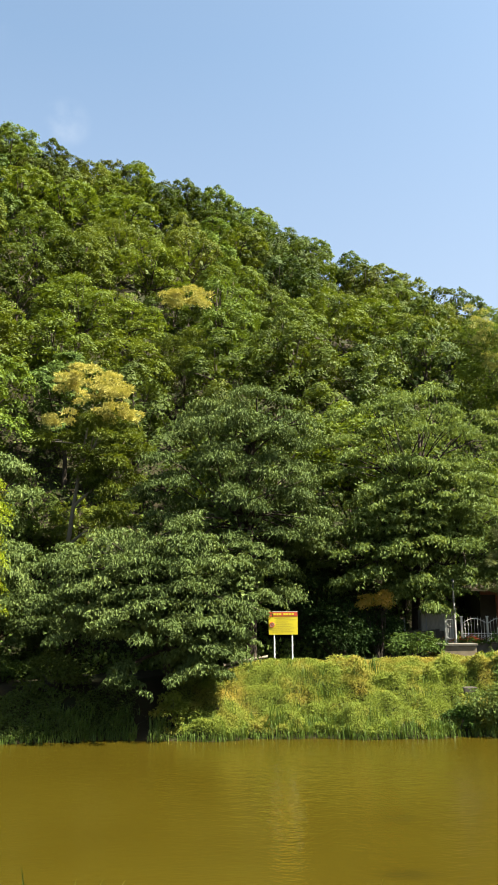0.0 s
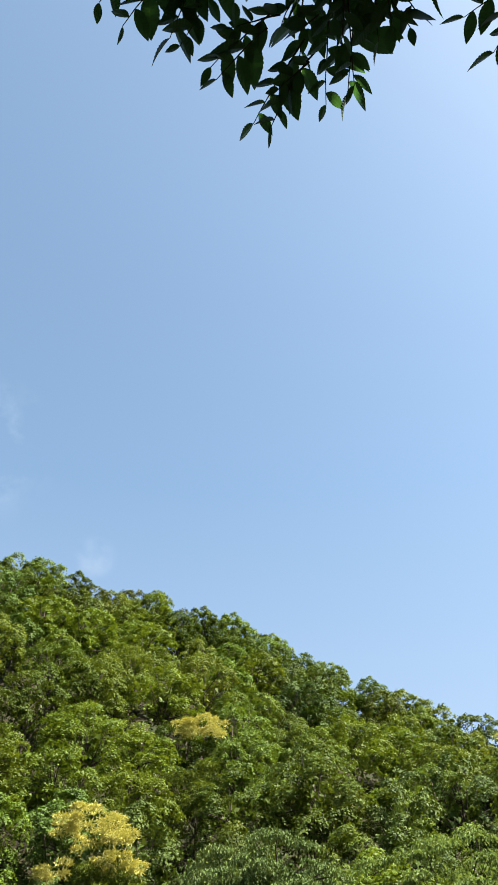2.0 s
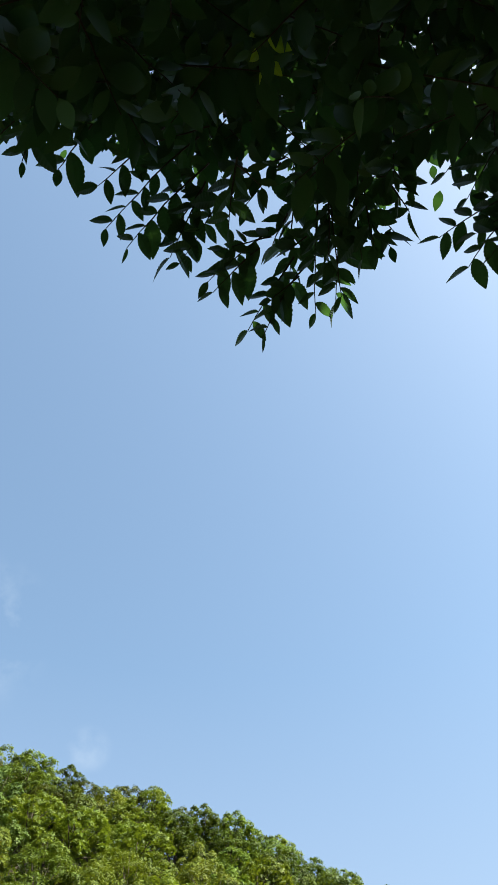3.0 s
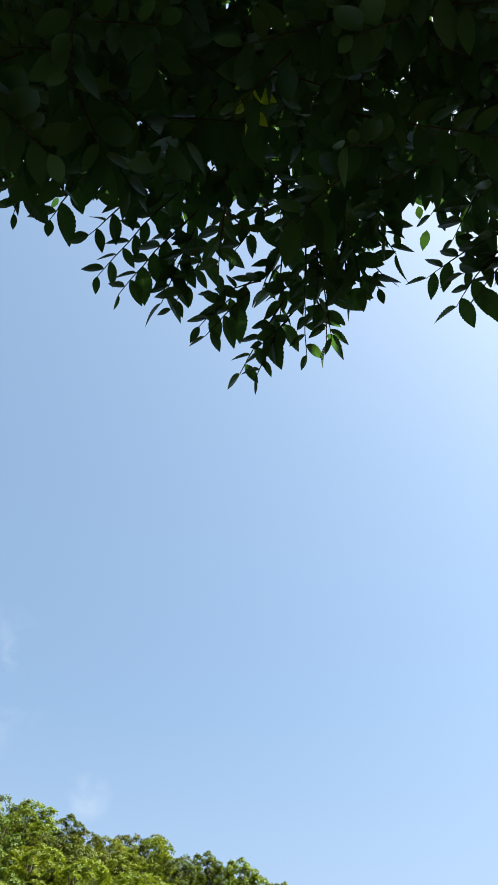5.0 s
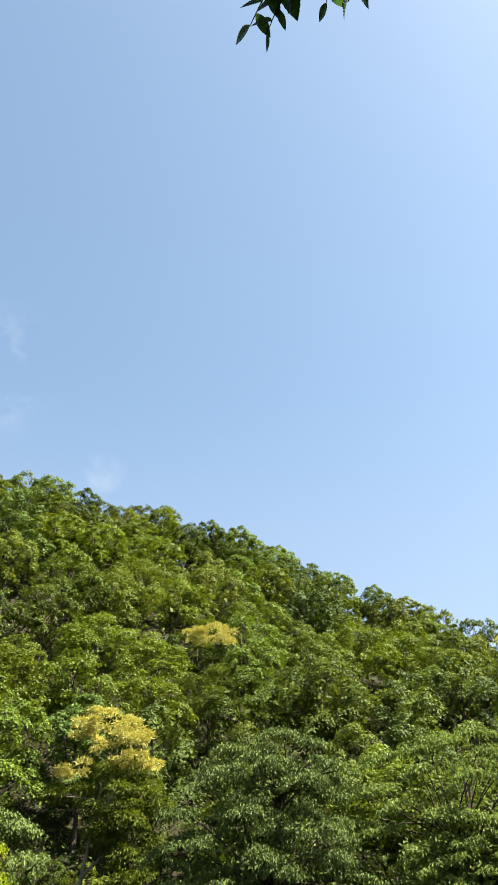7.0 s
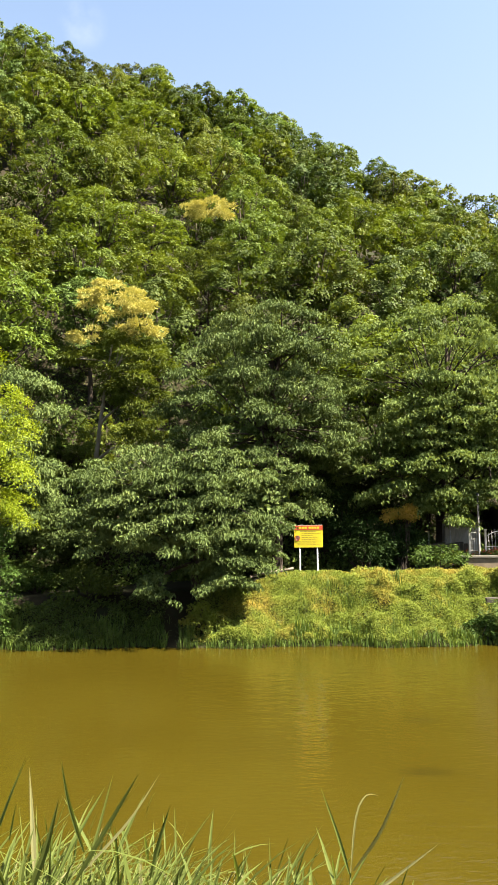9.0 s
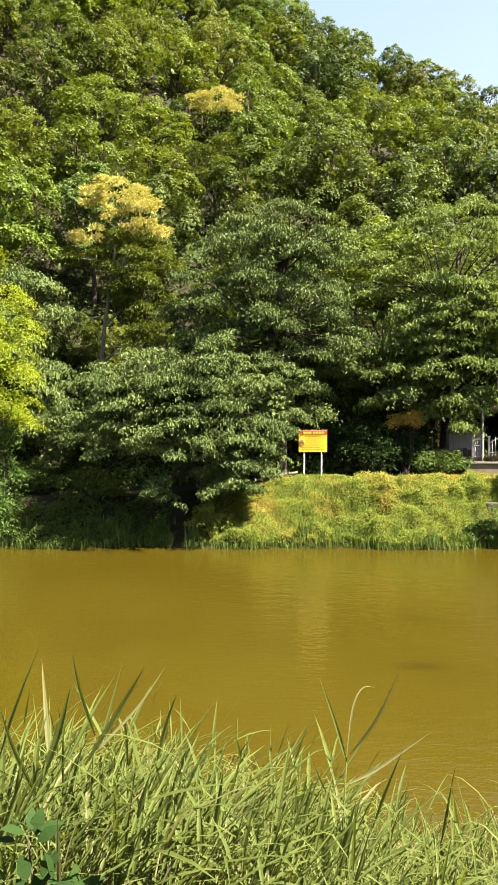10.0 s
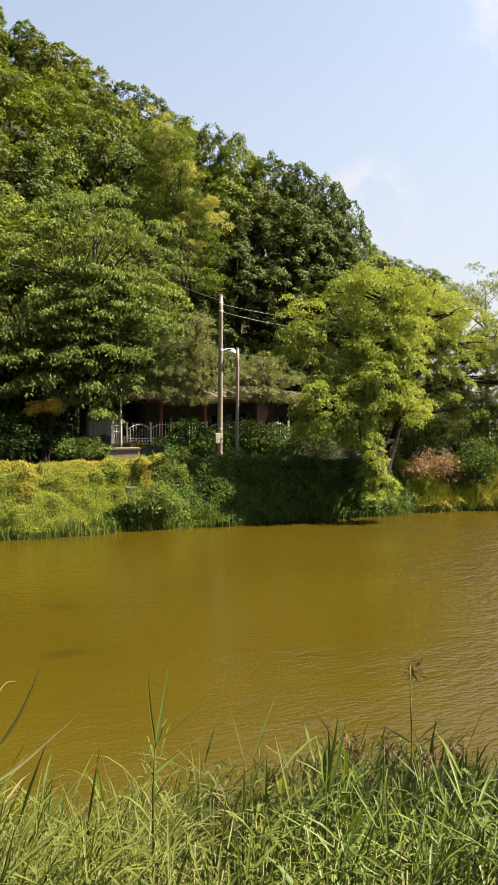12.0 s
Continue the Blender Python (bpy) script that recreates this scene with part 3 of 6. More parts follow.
def hill_kind(seed, leafmat, rx, rz, pads, count, leaf, rise=0.62, bark=None, billows=15, h=10.0):
    """Meshes of one woodland tree: trunk, boughs and a crown of billows, each of many leaf pads."""
    rng = np.random.default_rng(seed)
    c = np.array([0, 0, h - rz])
    line = bend((0, 0, -0.6), (rng.normal(0, 0.3), rng.normal(0, 0.3), h - rz * 0.5), rng, 0.05, 6)
    trunk = mesh_of("trunk", *tube(line, np.linspace(0.17, 0.05, 6), 6), bark or M_BARK, True)
    u = unit(rng.normal(0, 1, (300, 3)))
    u = u[u[:, 2] > -0.6]
    u[0] = (0, 0, 1)
    pick = [0]
    while len(pick) < billows:       # billows spread evenly over the crown
        d = np.min(np.linalg.norm(u[:, None] - u[pick][None], axis=2), axis=1) + rng.uniform(0, 0.3, len(u))
        pick.append(int(np.argmax(d)))
    size = rng.uniform(0.27, 0.42, billows)
    mid = u[pick] * (0.98 - size)[:, None] * np.array([rx, rx, rz]) + c
    k = rng.integers(0, billows, pads * 6)
    w = unit(rng.normal(0, 1, (pads * 6, 3)))
    p = mid[k] + w * size[k][:, None] * np.array([rx, rx, rz * 0.85])
    deep = np.min(np.linalg.norm((p[:, None] - mid[None]) / (size[None, :, None] * np.array([rx, rx, rz * 0.85])), axis=2), axis=1)
    ok = np.where((deep > 0.93) & (w[:, 2] > -0.25))[0]
    keep = [ok[0]]
    for i in ok[1:]:                 # pads keep a little apart
        if len(keep) < pads and np.min(np.linalg.norm(p[keep] - p[i], axis=1)) > 0.30:
            keep.append(i)
    p, w = p[keep], w[keep]
    wood = [tube(bend(line[int(rng.integers(2, 5))], q, rng, 0.1, 4, -0.05), np.linspace(0.07, 0.015, 4), 4) for q in p[::6]]
    boughs = mesh_of("branching", *join(*wood), bark or M_BARK, True)
    v, f = pad_leaves(rng, p, w, rng.uniform(0.36, 0.68, len(p)) * rx / 3.6, count, leaf[0], leaf[1], rise)
    q = unit(rng.normal(0, 1, (170, 3))) * rng.uniform(0.15, 0.5, (170, 1)) * np.array([rx, rx, rz]) + c
    v, f = join((v, f), leaf_flecks(q, rng.normal(0, 1, q.shape), rng.normal(0, 1, q.shape), rng.uniform(0.4, 0.7, 170), rng.uniform(0.3, 0.5, 170)))
    return [("trunk", trunk, ""), ("branching", boughs, ""), ("crown", mesh_of("crown", v, f, leafmat), "")]


HILL_SORTS = [   # label, near meshes, far meshes
    ("mid-green broad-leaved tree on a wooded hillside", M_HILL, 3.7, 4.6, 0.62, 21),
    ("dense dark green oak on a wooded hillside", M_OAK, 3.5, 4.8, 0.55, 22),
    ("fresh light green locust tree on a wooded hillside", M_BRIGHT, 3.9, 4.3, 0.78, 23),
    ("leafy green tree with an uneven crown on a steep slope", M_HILL, 3.5, 4.8, 0.58, 24),
]
sorts = []
for label, lm, rx, rz, flat, seed in HILL_SORTS:
    near = plant("tree", label, "tree", "woodland trees", (0, 0, -40), 0, hill_kind(seed, lm, rx, rz, 110, 72, (0.19, 0.15), flat))
    far = plant("tree", label, "tree", "woodland trees", (0, 0, -40), 0, hill_kind(seed + 50, lm, rx, rz, 108, 54, (0.24, 0.19), flat))
    sorts.append((near, far))
sorts.append((plant("tree", "dense dark oak at the foot of the slope", "tree", "woodland trees", (0, 0, -40), 0, hill_kind(29, M_OAK, 3.3, 4.7, 130, 90, (0.16, 0.125), 0.55)),) * 2)
sorts.append((plant("tree", "leafy mid-green tree at the foot of the slope", "tree", "woodland trees", (0, 0, -40), 0, hill_kind(33, M_HILL, 3.6, 4.6, 130, 85, (0.16, 0.125), 0.6)),) * 2)
for label, lm, seed in (("tall dense oak on the wooded spur", M_OAK, 37), ("tall leafy tree on the wooded spur", M_HILL, 38)):
    sorts.append((plant("tree", label, "tree", "woodland trees", (0, 0, -40), 0, hill_kind(seed, lm, 3.0, 5.2, 170, 78, (0.17, 0.13), 0.5, None, 22, 16.0)),) * 2)
used = set()


def set_tree(k, x, y, size, turn, tall=1.0, distance=0.0, drop=0.0):
    src = sorts[k][1 if distance > 78 else 0]
    m = Matrix.Translation((x, y, float(land(x, y)) - drop)) @ Matrix.Rotation(turn, 4, "Z") @ Matrix.Diagonal((size, size, size * tall, 1))
    if src not in used:
        used.add(src)
        src.matrix_basis = m
    else:
        k = src.scale
        copy_thing(src, m @ Matrix.Diagonal((1 / k[0], 1 / k[1], 1 / k[2], 1)))


rng = np.random.default_rng(5)
# tall oaks on the spur
for a, r, el, size in ((21.2, 68, 19.5, 0.8), (23.1, 66, 18.8, 0.85), (25.7, 66, 17.7, 0.9), (27.6, 65, 16.9, 0.8), (29.3, 64, 16.2, 0.75), (30.5, 63, 15.0, 0.8), (31.0, 64, 13.6, 0.8), (22.2, 62, 16.0, 1.0), (24.4, 62, 15.6, 1.0), (26.8, 61, 14.6, 1.0), (29.2, 61, 13.2, 1.0), (23.0, 59, 12.0, 1.0), (26.0, 59, 11.0, 1.0), (29.6, 59, 10.0, 1.0), (33.2, 66, 11.0, 0.9), (35.0, 66, 10.3, 0.9), (36.9, 66, 9.5, 0.85)):
    x, y = r * math.sin(radians(a)), r * math.cos(radians(a))
    tall = (EYE_Z + r * math.tan(radians(el)) - float(land(x, y))) / (15.6 * size)
    set_tree(6 if int(a * 10) % 3 else 7, x, y, size, rng.uniform(0, 6.28), tall, 60)
# saplings along the foot of the slope
for a in np.arange(-25, 16, 3.6):
    a = a + rng.uniform(-0.9, 0.9)
    if -16.5 < a < -9.0:
        continue
    r = float(np.interp(a, RIDGE_AZ, FOOT_R)) + rng.uniform(2.0, 4.5)
    set_tree(int(rng.choice([4, 5, 4])), r * math.sin(radians(a)), r * math.cos(radians(a)), rng.uniform(0.5, 0.75), rng.uniform(0, 6.28), rng.uniform(0.8, 1.0), r, 1.6)
# the crest of the hill, tree by tree against the sky
for a in np.arange(-25, 37.5, 2.35):
    a = a + rng.uniform(-0.5, 0.5)
    r = float(np.interp(a, RIDGE_AZ, RIDGE_R)) - 1.0
    x, y = r * math.sin(radians(a)), r * math.cos(radians(a))
    size = rng.uniform(0.85, 1.05)
    want = EYE_Z + r * math.tan(radians(float(np.interp(a, RIDGE_AZ, RIDGE_EL)) + rng.uniform(-0.6, 0.15)))
    tall = float(np.clip((want - land(x, y)) / (10.0 * size), 0.6, 1.5))
    set_tree(int(rng.choice([0, 1, 3, 3, 0])), x, y, size, rng.uniform(0, 6.28), tall, 100)
# younger trees close under the crest
for a in list(np.arange(-24, 21, 3.1)) + [12.6, 14.6, 16.2, 17.6, 18.9]:
    a = a + rng.uniform(-0.8, 0.8)
    r = float(np.interp(a, RIDGE_AZ, RIDGE_R)) - rng.uniform(3.0, 6.0)
    set_tree(int(rng.choice([0, 3, 1])), r * math.sin(radians(a)), r * math.cos(radians(a)), rng.uniform(0.6, 0.75), rng.uniform(0, 6.28), rng.uniform(0.9, 1.1), r, 1.0)
# lower trees in front of the spur's oaks
for a, r, size in ((20.6, 56.5, 0.95), (22.9, 57.0, 0.85), (25.0, 57.5, 0.9), (27.2, 57.0, 0.85), (29.4, 57.5, 0.9), (31.6, 58.5, 0.85)):
    set_tree(5 if int(a) % 2 else 4, r * math.sin(radians(a)), r * math.cos(radians(a)), size, rng.uniform(0, 6.28), 1.0, r, 1.2)
# saplings in the hollow behind the slender chestnut
for a, r, size, turn in ((-16.8, 43.6, 0.46, 0.4), (-15.2, 44.4, 0.5, 2.1), (-13.6, 43.4, 0.42, 3.9), (-12.2, 44.2, 0.48, 5.2)):
    set_tree(3, r * math.sin(radians(a)), r * math.cos(radians(a)), size, turn, 1.0, r, 1.0)
# the slope below it
r = 43.0
while r < 109:
    step = 5.6 if r < 60 else 6.0
    a = -24.0 + rng.uniform(0, 4)
    while a < 42:
        aa, rr = a + rng.normal(0, 0.8), r + rng.normal(0, 1.1)
        foot, crest = float(np.interp(aa, RIDGE_AZ, FOOT_R)), float(np.interp(aa, RIDGE_AZ, RIDGE_R))
        if foot + 3.5 < rr < crest - 4 and not (aa > 20 and rr > 69) and aa < 37.5:
            x, y = rr * math.sin(radians(aa)), rr * math.cos(radians(aa))
            n = noise.noise(Vector((x * 0.09, y * 0.06, 3.1)))
            k = 2 if n > 0.12 else int(rng.choice([0, 1, 3, 0]))
            el = math.degrees(math.atan2(float(land(x, y)) + 6 - EYE_Z, rr))
            if (-14.5 < aa < -7.5 and 15.5 < el < 22) or (5.5 < aa < 10.5 and 15.5 < el < 21):
                k = 2
            if rr < 51 and aa < 18 and not (rr < 49 and -6 < aa < 13):
                k = 4 if k == 1 else 5
            # darker oaks picked here to stand for the hollow's shade
            if -18 < aa < -8 and rr < 52:
                k = 4
            set_tree(k, x, y, rng.uniform(0.78, 1.12), rng.uniform(0, 6.28), rng.uniform(0.9, 1.1), rr)
        a += math.degrees(step / r)
    r += 5.4

ELM = "large dark green elm with drooping leafy boughs beside the water"
bough_tree("elm_tree", ELM, "", (0.2, 37.2), [((-0.7, 36.7, 9.5), (4.4, 3.4, 5.1), 270), ((0.6, 36.6, 13.0), (3.1, 2.7, 2.5), 95), ((-2.2, 35.2, 4.6), (2.7, 2.1, 2.7), 105), ((2.6, 38.0, 8.8), (2.1, 2.0, 2.2), 66)], M_DARK, 101, (0.165, 0.076), (0.42, 0.74), 135, 0.55, 0.85, 0.28, dome=True, rise=0.8, shelves=True)
bough_tree("elm_tree", "low spreading elm leaning out over the bank", "", (-3.4, 34.6), [((-5.2, 31.5, 6.2), (2.6, 1.8, 1.6), 105), ((-7.6, 33.6, 6.2), (1.8, 1.5, 1.3), 50), ((-2.8, 31.8, 6.4), (2.3, 1.8, 1.8), 100), ((-0.9, 32.6, 5.5), (1.6, 1.3, 1.8), 70), ((-6.5, 31.0, 4.7), (1.7, 1.3, 1.0), 44), ((-3.8, 30.7, 4.5), (2.1, 1.3, 1.1), 66), ((-1.7, 31.6, 4.1), (1.4, 1.1, 1.2), 50), ((-4.8, 30.9, 2.4), (0.9, 0.8, 0.6), 20), ((-1.9, 31.2, 3.0), (1.1, 0.8, 0.9), 34), ((0.0, 32.9, 6.3), (1.2, 1.0, 1.3), 40), ((-0.5, 32.2, 4.3), (0.75, 0.7, 1.0), 34), ((-0.7, 32.0, 3.4), (0.6, 0.6, 0.6), 20)], M_DARK, 102, (0.155, 0.072), (0.36, 0.64), 120, 0.55, 0.85, 0.2, dome=True, rise=0.82, shelves=True)
bough_tree("elm_tree", "tall green elm above the garden fence", "", (8.4, 40.0), [((8.4, 39.4, 11.6), (5.0, 3.3, 4.7), 240), ((6.0, 38.2, 7.6), (2.5, 2.1, 2.7), 86), ((10.6, 38.6, 8.0), (2.9, 2.1, 2.7), 96), ((12.4, 38.9, 7.2), (1.8, 1.5, 1.8), 46), ((8.6, 37.8, 5.7), (2.2, 1.5, 1.5), 44), ((8.3, 37.4, 9.4), (2.7, 1.3, 2.5), 96)], M_ELM_LIGHT, 103, (0.185, 0.088), (0.42, 0.74), 105, 0.5, 0.7, 0.26, dome=True, rise=0.82, shelves=True)
bough_tree("chestnut_tree", "slender chestnut tree topped with pale yellow blossom", "", (-9.7, 40.6), [((-7.6, 40.0, 13.4), (1.8, 1.5, 1.6), 26), ((-6.4, 39.6, 11.4), (1.9, 1.4, 1.8), 26), ((-6.6, 39.2, 9.0), (1.4, 1.2, 1.1), 14), ((-9.9, 39.8, 13.4), (1.3, 1.0, 0.6), 10)], M_BRIGHT, 104, (0.20, 0.075), (0.6, 1.0), 190, 0.5, 0.4, 0.17, M_PALE_BARK, bloom=[((-8.0, 39.8, 16.1), (1.8, 1.4, 1.1), 30), ((-6.7, 39.6, 14.6), (0.9, 0.8, 0.7), 9), ((-9.6, 39.8, 14.3), (0.8, 0.7, 0.4), 6)])
bough_tree("chestnut_tree", "chestnut tree in pale yellow blossom on the slope", "", (-4.6, 57.5), [((-4.6, 57, 21.5), (3.0, 2.6, 3.4), 36)], M_HILL, 105, (0.20, 0.10), (0.7, 1.2), 190, 0.55, 0.4, 0.18, bloom=[((-4.2, 54.4, 26.8), (1.9, 1.3, 0.8), 22)])
bough_tree("chestnut_tree", "chestnut tree in yellow blossom at the spur's edge", "", (18.6, 53.8), [((17.4, 53.4, 20.5), (2.3, 2.0, 4.0), 60), ((19.0, 53.2, 15.8), (2.6, 2.0, 3.6), 50)], M_HILL, 106, (0.17, 0.09), (0.7, 1.2), 150, 0.55, 0.5, 0.18, bloom=[((16.3, 52.6, 24.4), (0.9, 0.8, 0.8), 5), ((17.2, 52.4, 22.8), (1.1, 0.9, 1.2), 9), ((17.9, 52.2, 21.0), (1.4, 1.0, 1.1), 11), ((19.2, 52.0, 19.3), (1.6, 1.0, 0.9), 12), ((20.5, 51.8, 18.0), (1.0, 0.8, 0.6), 6), ((17.9, 51.8, 17.6), (0.8, 0.8, 0.9), 5), ((18.7, 51.8, 15.8), (0.8, 0.8, 0.8), 4)], bloom_mat=M_CATKIN)
bough_tree("maple_tree", "young golden-green maple at the water's edge", "", (-12.2, 32.9), [((-12.0, 32.2, 8.6), (2.1, 1.7, 3.1), 56), ((-11.7, 32.0, 5.6), (1.5, 1.2, 1.6), 20)], M_GOLD, 107, (0.10, 0.06), (0.45, 0.75), 260, 0.7, 0.3, 0.12, dome=True)
bough_tree("elm_tree", "shaded green elm at the foot of the slope", "", (-12.8, 38.6), [((-12.3, 38.0, 9.6), (2.2, 2.0, 3.2), 46), ((-11.9, 37.2, 6.0), (1.5, 1.4, 2.2), 26), ((-15.5, 37.6, 7.0), (2.8, 2.0, 4.4), 40), ((-11.0, 36.2, 5.2), (1.6, 1.2, 1.5), 34), ((-9.3, 36.6, 4.0), (1.5, 1.1, 1.1), 26), ((-11.9, 36.4, 8.0), (1.3, 1.1, 1.5), 24)], M_DARK, 108, (0.18, 0.095), (0.65, 1.0), 190, 0.6, 0.8, 0.2, dome=True, rise=0.8, shelves=True)
WILLOW = "broad leaning willow with bright yellow-green foliage over the pond"
bough_tree("willow_tree", WILLOW, "", (21.2, 31.9), [((16.91, 31.9, 8.37), (1.49, 1.21, 1.49), 60), ((20.64, 31.3, 10.09), (2.42, 1.86, 1.77), 122), ((24.29, 32.4, 9.55), (2.14, 1.67, 1.58), 86), ((19.74, 29.7, 5.96), (1.49, 1.12, 1.4), 72), ((20.23, 30.1, 7.69), (1.77, 1.12, 1.12), 60), ((17.45, 30.4, 4.72), (1.86, 1.12, 1.4), 93), ((18.59, 29.7, 3.57), (0.93, 0.74, 0.84), 33), ((18.67, 29.1, 2.52), (0.74, 0.56, 0.65), 18), ((19.14, 28.9, 1.46), (0.93, 0.56, 0.6), 25), ((20.73, 30.9, 8.65), (2.42, 1.3, 1.3), 69), ((21.48, 30.5, 5.0), (1.49, 0.93, 0.93), 40), ((23.81, 32.4, 7.40), (2.05, 1.21, 1.21), 60), ((18.8, 30.5, 5.58), (1.3, 0.93, 1.02), 37), ((18.63, 31.3, 6.92), (1.49, 1.12, 1.02), 43), ((21.79, 31.3, 5.96), (1.49, 1.12, 1.12), 47), ((25.83, 32.4, 8.07), (1.67, 1.3, 1.3), 60), ((25.55, 32.4, 6.00), (1.58, 1.12, 1.02), 43), ((28.90, 33.0, 8.45), (1.58, 1.4, 1.49), 54), ((28.20, 33.0, 7.51), (2.05, 1.49, 1.3), 60), ((29.63, 33.0, 6.25), (1.67, 1.3, 1.21), 43), ((27.47, 33.0, 4.99), (1.58, 1.12, 0.84), 31)], M_WILLOW, 109, (0.108, 0.064), (0.30, 0.50), 105, 0.7, 0.5, 0.27, M_BLACK_BARK, lean=(2.0, 0), dome=True)
bough_tree("ash_tree", "thin pale-leaved tree with bare showing branches", "", (31.0, 35.8), [((30.0, 35.4, 11.0), (2.3, 1.8, 1.9), 34), ((28.6, 35.3, 10.6), (1.3, 1.2, 1.6), 14), ((31.6, 35.0, 7.4), (2.0, 1.6, 1.6), 16)], M_ASH, 110, (0.14, 0.055), (0.5, 0.8), 90, 0.5, 0.3, 0.17, M_PALE_BARK)


def pine(label, base, line, pads, seed):
    """A crooked pine: bare bent trunk, level pads of needles."""
    rng = np.random.default_rng(seed)
    ob = new("pine_tree")
    b = np.array([base[0], base[1], float(land(*base)) - 0.1])
    ob.matrix_basis = Matrix.Translation(b)
    pts = np.array([(0, 0, 0)] + line, float)
    s = np.linspace(0, len(pts) - 1, 14)
    pts = np.stack([np.interp(s, np.arange(len(pts)), pts[:, k]) for k in range(3)], 1)
    part("trunk", mesh_of("trunk", *tube(pts, np.linspace(0.13, 0.04, 14), 8), M_BARK, True), ob)
    wood, P, W, N = [], [], [], []
    for (cx, cy, cz, rx, rz, n) in pads:
        rx, rz, n = rx * 1.3, rz * 0.95, int(n * 1.35)
        c = np.array([cx, cy, cz])
        k = int(np.argmin(np.linalg.norm(pts - c, axis=1)))
        limb = bend(pts[max(0, k - 1)], c, rng, 0.15, 5)
        wood.append(tube(limb, np.linspace(0.045, 0.015, 5), 5))
        tuft = unit(rng.normal(0, 1, (n, 3))) * (rng.random((n, 1)) ** 0.4) * np.array([rx, rx * 0.8, rz]) + c
        for q in tuft[:: 4]:
            wood.append(tube(bend(limb[int(rng.integers(2, 5))], q, rng, 0.1, 4), np.linspace(0.015, 0.006, 4), 3))
        needles = np.repeat(tuft, 58, 0)
        P.append(needles)
        W.append(unit(rng.normal(0, 1, needles.shape) * 0.8 + np.array([0, 0, 0.45])))
        N.append(rng.normal(0, 1, needles.shape))
    part("branching", mesh_of("branching", *join(*wood), M_BARK, True), ob)
    P, W, N = np.concatenate(P), np.concatenate(W), np.concatenate(N)
    part("needles", mesh_of("needles", *leaf_flecks(P, W, N, rng.uniform(0.14, 0.26, len(P)), rng.uniform(0.010, 0.018, len(P))), M_PINE), ob)
    return tagged(ob, label, "pine tree", "garden pines")


pine("crooked garden pine with dull olive needles by the fence", (11.6, 37.6), [(0.5, -0.3, 1.0), (1.3, -0.4, 1.8), (1.9, -0.2, 3.4), (2.0, -0.2, 5.0), (2.1, -0.2, 7.2)],
     [(2.0, -0.2, 6.6, 0.8, 0.8, 70), (1.6, -0.3, 5.6, 1.2, 0.7, 110), (2.6, -0.3, 5.0, 1.1, 0.6, 90), (1.2, -0.4, 4.3, 1.3, 0.5, 100), (2.3, -0.5, 3.7, 1.3, 0.5, 110), (1.5, -0.5, 2.9, 1.3, 0.35, 90), (0.4, -0.3, 3.2, 1.3, 0.3, 70)], 201)
pine("leaning garden pine with thin olive needles by the house", (17.0, 37.4), [(0.3, -0.2, 1.5), (0.7, -0.4, 3.0), (0.4, -0.4, 4.2), (0.0, -0.4, 5.2)],
     [(0.1, -0.4, 5.2, 1.2, 0.6, 90), (0.9, -0.5, 4.4, 1.3, 0.5, 100), (-0.9, -0.5, 4.5, 1.3, 0.5, 100), (-0.4, -0.5, 3.6, 1.4, 0.4, 90), (1.2, -0.5, 3.4, 1.1, 0.4, 70)], 202)


# ---- undergrowth ----
def shrub(label, x, y, rx, ry, rz, leafmat, seed, leaf=(0.16, 0.09), sprays=22, count=110, lift=0.6, name="shrub"):
    rng = np.random.default_rng(seed)
    ob = new(name)
    ob.matrix_basis = Matrix.Translation((x, y, float(land(x, y)) - 0.05))
    p = crown_points(rng, sprays, rx, ry, rz, -0.5, 0.35) + np.array([0, 0, rz * lift])
    wood = [tube(bend((rng.normal(0, 0.12), rng.normal(0, 0.12), 0), q, rng, 0.1, 4), np.linspace(0.03, 0.008, 4), 4) for q in p[::2]]
    part("branching", mesh_of("branching", *join(*wood), M_BARK, True), ob)
    v, f = clump_leaves(rng, p, rng.uniform(0.3, 0.55, len(p)) * min(1.3, max(rx, rz)), count, 0.7, leaf[0], leaf[1], 0.3, np.array([0, 0, rz * lift]))
    part("foliage", mesh_of("foliage", v, f, leafmat), ob)
    return tagged(ob, label, "shrub", "bank shrubs")


def scatter_far(rng, n, x0, x1, d0, d1):
    x, d = rng.uniform(x0, x1, n), rng.uniform(d0, d1, n)
    y = shore_y(x) + d
    return np.stack([x, y, land(x, y)], 1)


def blades(pos, way, height, width, curl):
    """Grass: a bent tapering blade of three triangles."""
    way = unit(way)
    side = unit(np.cross(way, np.array([0.0, 0.0, 1.0]) + 1e-6))
    h, w, curl = np.asarray(height)[:, None], np.asarray(width)[:, None], np.asarray(curl)[:, None]
    upv = np.array([0, 0, 1.0])
    a, b = pos - side * w / 2, pos + side * w / 2
    m = pos + upv * h * 0.6 + way * h * curl * 0.3
    c, d = m - side * w * 0.4, m + side * w * 0.4
    t = pos + upv * h * (1 - 0.35 * curl) + way * h * curl * 0.9
    v = np.stack([a, b, c, d, t], 1).reshape(-1, 3)
    k = np.arange(len(pos))[:, None] * 5
    return v, np.concatenate([k + np.array([[0, 1, 3]]), k + np.array([[0, 3, 2]]), k + np.array([[2, 3, 4]])], 1).reshape(-1, 3)


